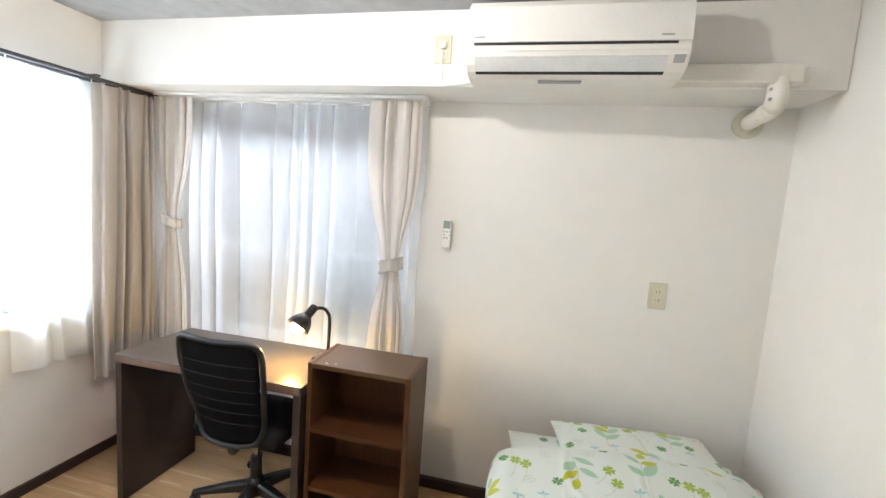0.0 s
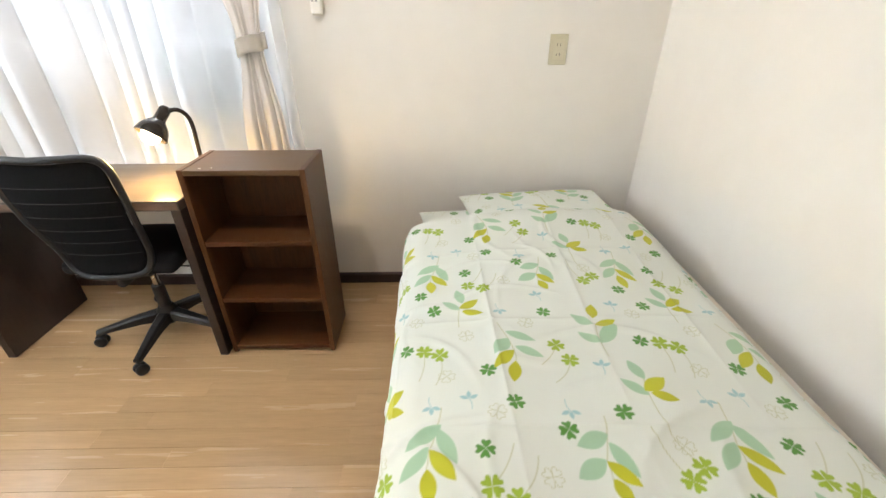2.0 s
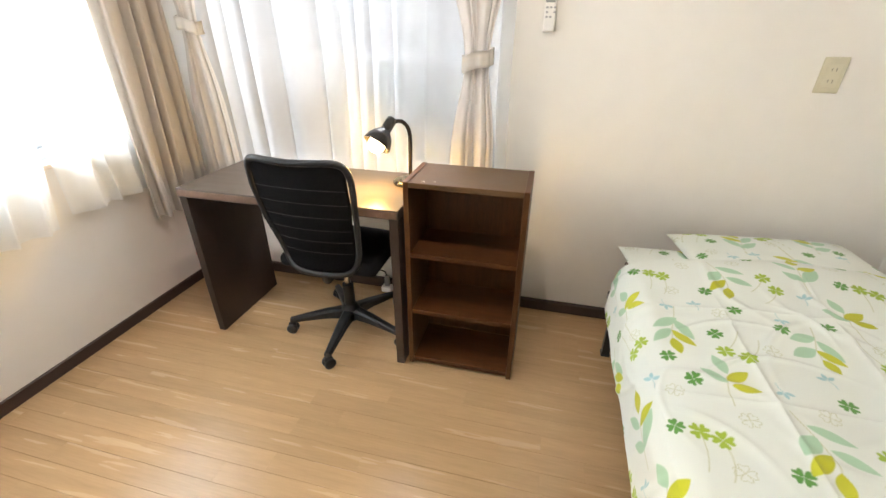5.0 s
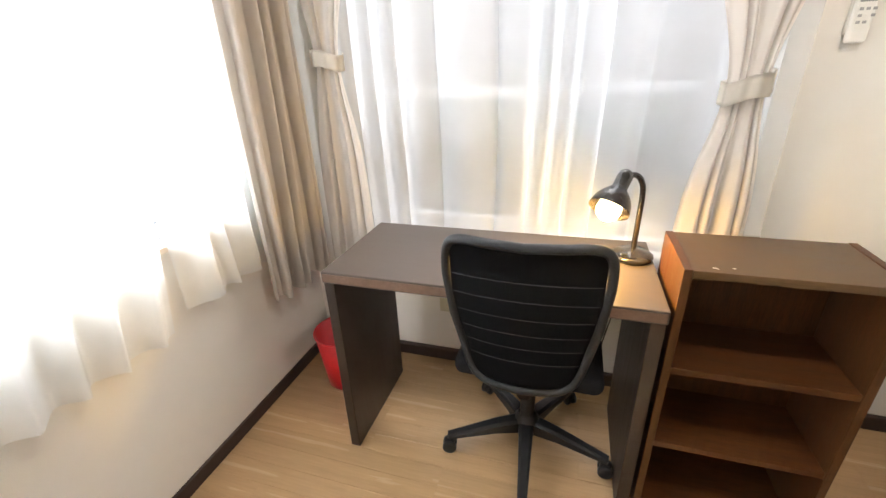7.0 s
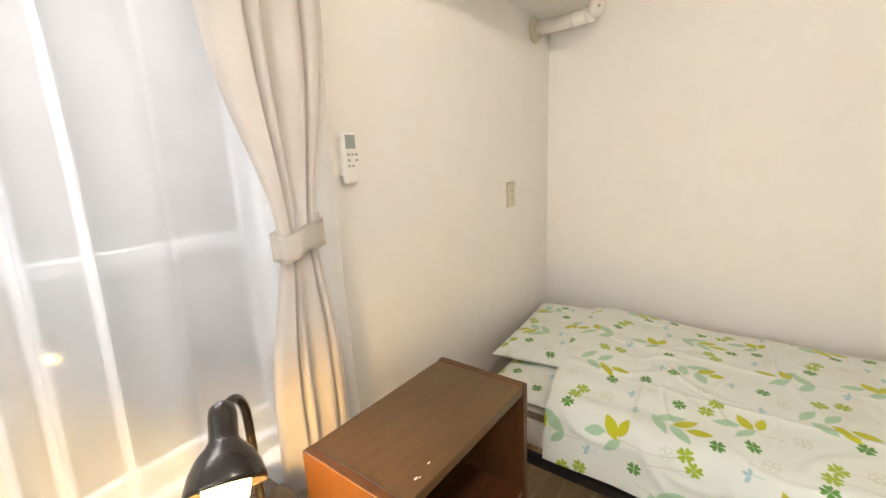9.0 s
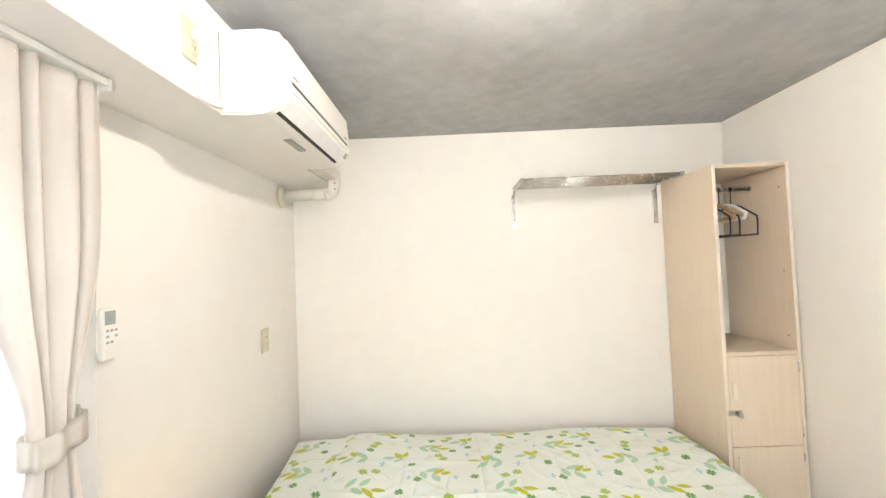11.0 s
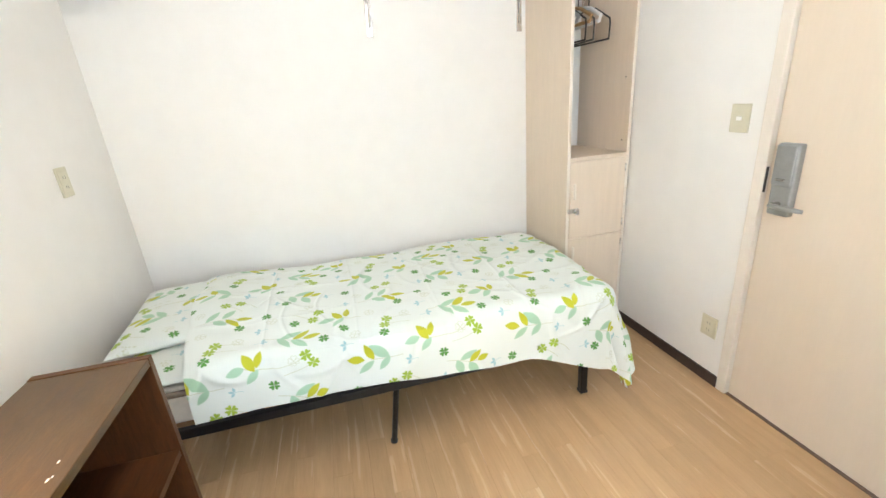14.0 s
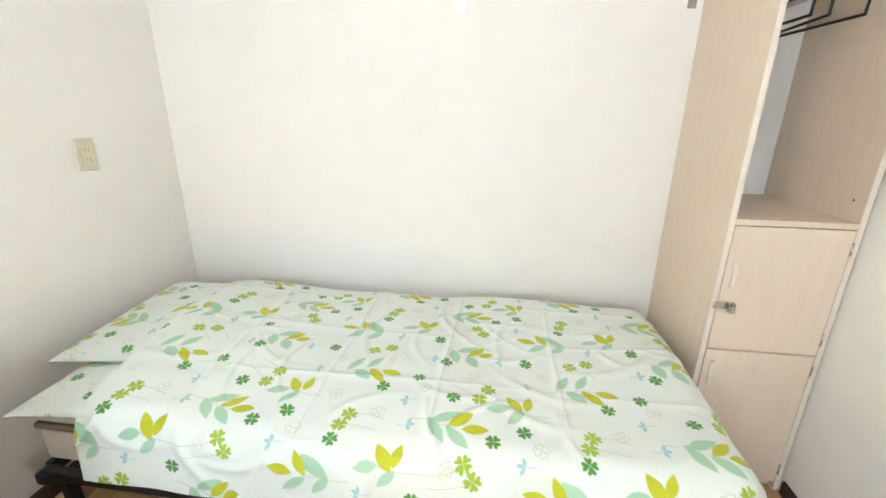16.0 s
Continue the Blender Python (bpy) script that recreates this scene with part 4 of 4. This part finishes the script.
C_YEL, C_MINT, C_BLUE, C_LINE = (.46, .47, .008), (.36, .55, .38), (.33, .53, .55), (.47, .48, .29)


def printed(u, v):
    """Colours of the cloth print at cloth coordinates u, v (arrays of metres)."""
    col = np.empty(u.shape + (3,))
    col[:] = C_BASE
    soft = 0.0012

    def ink(sd, c):
        a = np.clip(0.5 - sd / (2 * soft), 0, 1)[..., None]
        col[:] = col * (1 - a) + np.array(c) * a

    def local(cu, cv, deg):
        du = (u - cu + REP_U / 2) % REP_U - REP_U / 2
        dv = (v - cv + REP_V / 2) % REP_V - REP_V / 2
        c, s = math.cos(radians(deg)), math.sin(radians(deg))
        return du * c + dv * s, -du * s + dv * c

    def leaf(x, y, deg, start, length, half):
        c, s = math.cos(radians(deg)), math.sin(radians(deg))
        a, b = x * c + y * s - start, -x * s + y * c
        q = np.clip(a / length, 0, 1)
        w = half * np.sin(np.pi * q ** 0.92) ** 0.85
        return np.maximum(np.abs(b) - w, np.maximum(-a, a - length))

    def stroke(x, y, x0, y0, x1, y1, bend, half):
        d = np.full(x.shape, 9.0)
        mx, my = (x0 + x1) / 2 - (y1 - y0) * bend, (y0 + y1) / 2 + (x1 - x0) * bend
        px, py = x0, y0
        for k in range(1, 9):
            q = k / 8
            ex, ey = (1 - q) ** 2 * x0 + 2 * q * (1 - q) * mx + q * q * x1, (1 - q) ** 2 * y0 + 2 * q * (1 - q) * my + q * q * y1
            dx, dy = ex - px, ey - py
            h = np.clip(((x - px) * dx + (y - py) * dy) / (dx * dx + dy * dy), 0, 1)
            d = np.minimum(d, np.hypot(x - px - h * dx, y - py - h * dy))
            px, py = ex, ey
        return d - half

    def clover(x, y, r):
        d = np.full(x.shape, 9.0)
        for k in range(4):
            c, s = math.cos(k * math.pi / 2 + .4), math.sin(k * math.pi / 2 + .4)
            a, b = x * c + y * s, -x * s + y * c
            w = r * 0.50 * np.clip(a / (r * 0.70), 0, 1) ** 0.75 * np.sqrt(np.clip(1 - ((a - r * .55) / (r * .55)) ** 4, 0, 1))
            notch = r * (1 - 0.16 * np.exp(-(b / (r * .16)) ** 2))
            d = np.minimum(d, np.maximum(np.abs(b) - w, np.maximum(-a, a - notch)))
        return d

    for (cu, cv), leaves in (SPRIG_A, SPRIG_B, SPRIG_C, SPRIG_D, SPRIG_E, SPRIG_F):
        x, y = local(cu, cv, 0)
        for line in leaves:
            kind, *n = line.split()
            n = [float(q) / 1000 for q in n]
            if kind == "stem":
                ink(stroke(x, y, *n[:4], .06, .0010), C_LINE)
            else:
                ang = math.degrees(math.atan2(n[3] - n[1], n[2] - n[0]))
                ink(leaf(x - n[0], y - n[1], ang, 0, math.hypot(n[2] - n[0], n[3] - n[1]), n[4]), C_MINT if kind == "mint" else C_YEL)
    for k, (cu, cv) in enumerate(CLOVERS):
        x, y = local(cu, cv, 37 * k)
        ink(clover(x, y, .0200), C_GREEN)
    for k, (au, av, bu, bv, su, sv) in enumerate(PAIRS):
        for cu, cv, bend in ((au, av, .12), (bu, bv, .2)):
            x, y = local(cu, cv, 0)
            ink(stroke(x, y, 0, 0, su, sv, bend if su > 0 else -bend, .0009), C_LINE)
        for cu, cv, q in ((au, av, 20), (bu, bv, 65)):
            x, y = local(cu, cv, q + 31 * k)
            ink(clover(x, y, .0220), C_LIME)
    for cu, cv, deg in BLUES:
        x, y = local(cu, cv, deg + 180)
        for a in (25, 90, 155):
            ink(leaf(x, y, a, .002, .021, .0052), C_BLUE)
        ink(stroke(x, y, 0, 0, .005, -.028, .2, .0009), C_BLUE)
    for k, (cu, cv) in enumerate(OUTLINES):
        x, y = local(cu, cv, 30 * k)
        ink(np.abs(clover(x, y, .0200)) - .0007, C_LINE)
    return col


def cotton():
    m = mat("printed_cotton", (.8, .83, .73), 0.75, bump=0.25, bscale=900)
    n, l = m.node_tree.nodes, m.node_tree.links
    a = n.new("ShaderNodeVertexColor")
    a.layer_name = "dye"
    b = n["Principled BSDF"]
    l.new(a.outputs["Color"], b.inputs["Base Color"])
    b.inputs["Sheen Weight"].default_value = 0.15
    return m


COTTON = cotton()


def printed_sheet(name, parent, P, U, V, flip=False):
    """A sheet mesh from a grid of places (numpy, n x m x 3) dyed by its cloth coordinates."""
    n, k = U.shape
    me = bpy.data.meshes.new(name)
    idx = np.arange(n * k).reshape(n, k)
    quads = np.stack([idx[:-1, :-1], idx[1:, :-1], idx[1:, 1:], idx[:-1, 1:]], -1).reshape(-1, 4)
    if flip:
        quads = quads[:, ::-1]
    me.vertices.add(n * k)
    me.vertices.foreach_set("co", P.reshape(-1).astype(np.float32))
    me.loops.add(quads.size)
    me.loops.foreach_set("vertex_index", quads.reshape(-1).astype(np.int32))
    me.polygons.add(len(quads))
    me.polygons.foreach_set("loop_start", np.arange(0, quads.size, 4, dtype=np.int32))
    me.update(calc_edges=True)
    att = me.color_attributes.new("dye", "FLOAT_COLOR", "POINT")
    rgba = np.ones((n * k, 4), np.float32)
    rgba[:, :3] = printed(U, V - 0.012).reshape(-1, 3)
    att.data.foreach_set("color", rgba.reshape(-1))
    me.materials.append(COTTON)
    me.shade_smooth()
    ob = new(name, me)
    ob.parent = parent
    return ob


def rumple(u, v, seed, n=7, lo=5, hi=22):
    r = random.Random(seed)
    h = np.zeros(u.shape)
    for _ in range(n):
        k, a, p = r.uniform(lo, hi), r.uniform(0, math.pi), r.uniform(0, 6.28)
        h += np.sin(k * (u * math.cos(a) + v * math.sin(a)) + p + 1.3 * np.sin(4 * u + p) + 1.1 * np.sin(3.1 * v - p)) / k
    return h


def duvet():
    d = thing("duvet", (-0.55, -1.25, 0.57), "creased white cotton duvet with green clover and leaf print", "duvet")
    step = 0.0025
    u = np.arange(0.0, 1.325, step)
    v = np.arange(0.30, 2.60, step)
    U, V = np.meshgrid(u, v, indexing="ij")
    u0, v0, r = 0.935, 2.165, 0.085           # where the cloth leaves the top, and its roll
    V = V + 0.17 * np.clip(U / 1.0, 0, 1) * (1 - (V - 0.30) / 2.30)
    foot = np.clip((V - 1.75) / 0.5, 0, 1)
    reach = 0.74 + 0.05 * np.sin(V * 4.2) + 0.40 * foot * foot * (3 - 2 * foot) - 0.09 * np.clip((1.3 - V) / 0.6, 0, 1)
    U = np.where(U > u0, u0 + (U - u0) * reach, U)
    A, B = np.maximum(U - u0, 0), np.maximum(V - v0, 0)
    D = np.hypot(A, B * 0.92)
    ca, cb = A / np.maximum(D, 1e-9), B * 0.92 / np.maximum(D, 1e-9)
    q = np.clip(D / r, 0, math.pi / 2 * 0.96)
    over = np.maximum(D - r * math.pi / 2 * 0.96, 0)
    out = r * np.sin(q) + over * (0.10 + 0.16 * cb)
    # hanging folds along the free edge, deeper at the corner
    s = np.where(A > B, V, U) * 1.0
    corner = np.minimum(A, B) * 8
    fold = np.clip(over * 5, 0, 1) * (0.006 * np.sin(s * 9 + 1.0) + 0.003 * np.sin(s * 23 + 2) + np.clip(corner, 0, 1) * 0.030 * np.sin((U - V) * 26))
    out = out + fold
    drop = r * (1 - np.cos(q)) + over * 0.985
    X, Y = -(0.098 + np.minimum(U, u0)) - ca * out, -np.minimum(V, v0) - cb * out
    top = 0.572 + 0.018 * np.exp(-((V - 0.55) / 0.30) ** 2) + 0.014 * np.sin(np.clip(U / u0, 0, 1) * math.pi)
    top = top - 0.055 * np.exp(-(U / 0.045) ** 2) + 0.030 * np.exp(-((V - 0.47) / 0.11) ** 2) * np.clip(1 - ((U - .48) / .46) ** 2, 0, 1)
    top = top - 0.050 * np.exp(-((V - 0.30) / 0.035) ** 2)
    Z = top - drop
    # fold lines from the packet, long soft ridges, and fine rumples
    flat = np.clip(1 - D / 0.3, 0.15, 1)
    for c in (0.20, 0.47, 0.74, 1.01, 1.25):
        dd = U - c - 0.012 * np.sin(V * 2.2 + c * 9)
        Z = Z + flat * 0.0095 * np.exp(-np.abs(dd) / 0.012) * (0.6 + 0.4 * np.sin(V * 5 + c * 20))
    for c in (0.72, 1.08, 1.44, 1.80):
        dd = V - c - 0.008 * np.sin(U * 4 + c * 5)
        Z = Z + flat * 0.0040 * np.exp(-np.abs(dd) / 0.009)
    Z = Z + flat * (0.026 * rumple(U, V, 5) + 0.050 * rumple(U, V, 9, 6, 14, 40) * np.exp(-((V - .75) / .5) ** 2) * np.clip((U - .45) * 2, 0, 1))
    rc = random.Random(41)
    for _ in range(46):
        cu, cv, an = rc.uniform(.35, 1.2), rc.uniform(.45, 2.2), rc.gauss(0, .5) + (math.pi / 2 if rc.random() < .3 else 0)
        pu, pv = U - cu, V - cv
        al, pe = pu * math.sin(an) + pv * math.cos(an), pu * math.cos(an) - pv * math.sin(an)
        ln, hh, wd = rc.uniform(.05, .16), rc.uniform(.003, .0085), rc.uniform(.007, .018)
        ridge = hh * np.exp(-(al / ln) ** 2) * np.exp(-((pe + .25 * al * al / ln) / wd) ** 2)
        Z = Z + ridge * np.clip(1 - D / .12, 0, 1)
        X = X - ridge * ca * np.clip(D / .10, 0, 1)
    X = X - np.clip(over * 6, 0, 1) * ca * 0.010 * rumple(U, V, 14, 6, 8, 26)
    Y = np.maximum(Y, -2.55)
    # the cabinet holds the cloth back
    Y = np.where((X > -0.54) & (Y < -2.300), -2.300, Y)
    Z = np.maximum(Z, 0.05)
    P = np.stack([X, Y, Z], -1) - np.array(d.location)
    printed_sheet("cover", d, P, U, V)
    # underside, a finger's width below, so that the duvet is a thick body
    s2 = 9
    P2 = np.stack([X + ca * 0.018, Y + cb * 0.018, Z - 0.020 * (1 - np.clip(over * 4, 0, 1))], -1)[::s2, ::s2] - np.array(d.location)
    printed_sheet("lining", d, P2, U[::s2, ::s2], V[::s2, ::s2], True)
    return d


def pillow(name, label, x0, x1, y0, y1, z, thick, seed, turn=0.0):
    c = Vector(((x0 + x1) / 2, (y0 + y1) / 2, z))
    p = thing(name, c, label, "pillow")
    w, l = abs(x1 - x0), abs(y1 - y0)
    nx, ny = int(w / 0.005), int(l / 0.005)
    s, t = np.meshgrid(np.linspace(-1, 1, nx), np.linspace(-1, 1, ny), indexing="ij")
    puff = ((1 - s ** 4) * (1 - t ** 4)) ** 0.55
    X = s * w / 2 * (1 - 0.05 * (1 - t ** 2) * np.abs(s) ** 3)
    Y = t * l / 2 * (1 - 0.05 * (1 - s ** 2) * np.abs(t) ** 3)
    wr = 0.010 * rumple(s * w, t * l, seed, 7, 10, 36)
    for name2, sg in (("pillow_top", 1), ("pillow_underside", -1)):
        Z = sg * thick / 2 * puff + wr * puff * (1 if sg > 0 else .3)
        ob = printed_sheet(name2, p, np.stack([X, Y, Z], -1), s * w / 2 + seed * .17, t * l / 2 + seed * .23, sg < 0)
    p.rotation_euler = (0, 0, turn)
    return p


bed = thing("bed", (-0.54, -1.15, 0), "low single bed with black steel frame and legs", "bed")
FX0, FX1, FY0, FY1 = -1.060, -0.050, -2.150, -0.240
FZ = 0.275
for x in (FX0, FX1):
    part("side_rail", box(x - .014, x + .014, FY0, FY1, FZ, FZ + .040, 0.004), STEEL, bed)
for y in (FY0, FY1):
    part("end_rail", box(FX0 + .014, FX1 - .014, y - .014, y + .014, FZ, FZ + .040, 0.004), STEEL, bed)
for k in range(11):
    y = -0.50 - 0.15 * k
    part("slat", box(FX0 + .014, FX1 - .014, y - .03, y + .03, FZ + .024, FZ + .036, 0.003), STEEL, bed)
for x in (FX0 + .012, FX1 - .012):
    for y in (-0.300, -2.105):
        leg = part("leg", box(x - .017, x + .017, y - .017, y + .017, 0.012, FZ + .003, 0.004), STEEL, bed)
        part("foot", box(x - .020, x + .020, y - .020, y + .020, 0.001, 0.016, 0.004), BLACK, leg)
    leg = part("leg", tube([(x, -1.205, FZ + .003), (x - .008, -1.165, 0.006)], 0.0125, 12), STEEL, bed, "slanted folding middle leg")
    part("foot", tube([(x - .008, -1.1655, 0.012), (x - .008, -1.164, 0.001)], 0.016, 12), BLACK, leg)
part("corner_bracket", box(FX0 - .022, FX0 + .03, -0.275, -0.225, FZ - .012, FZ + .030, 0.008), STEEL, bed, "rounded black corner bracket")
settle(bed)
mt = thing("mattress", (-0.54, -1.15, 0.30), "thin off-white sprung mattress with brown edge band on the bed frame", "mattress")
part("body", box(-1.035, -0.035, -2.165, -0.225, FZ + .041, 0.440, 0.022, 4), MATTRESS, mt)
part("piping", box(-1.039, -0.031, -2.169, -0.221, 0.436, 0.458, 0.008, 3), PIPING, mt, "brown edge band")
part("topper", box(-1.030, -0.040, -2.16, -0.230, 0.458, 0.480, 0.010, 3), MATTRESS, mt)
settle(mt)
duvet()
pillow("pillow", "flat clover-print pillow lying under the duvet's edge", -1.070, -0.12, -0.64, -0.175, 0.507, 0.075, 3, 0.02)
pillow("pillow", "clover-print pillow resting on the lower pillow", -0.865, -0.190, -0.555, -0.100, 0.566, 0.085, 6, 0.10)

# ---------------------------------------------------------------- floor planks
part("underlay", box(LX - .1, 0.1, WY - .1, 0.1, -0.03, -0.0035, 0), GROOVE, floor).location = -Vector(floor.location)
PW, PL = 0.0757, 0.909
rows = int(-WY / PW) + 1
shapes = {}


def plank(w, length):
    key = (round(w, 3), round(length, 3))
    if key not in shapes:
        b = box(0.0005, length - 0.0005, 0.0003, w - 0.0003, -0.012, 0.0, 0.0006, 1)
        me = bpy.data.meshes.new("plank")
        b.to_mesh(me)
        b.free()
        me.materials.append(PLANK)
        shapes[key] = me
    return shapes[key]


rr = random.Random(2)
for k in range(rows):
    y = WY + k * PW
    w = min(PW, -y)
    if w < 0.01:
        continue
    x = LX - rr.choice((0.1, 0.25, 0.4, 0.55, 0.7, 0.85))
    while x < 0:
        a, b = max(x, LX), min(x + PL, 0)
        if b - a > 0.03:
            ob = new("plank", plank(w, round(b - a, 2)))
            ob.parent = floor
            ob.location = (a - LX, y - WY, 0)
        x += PL
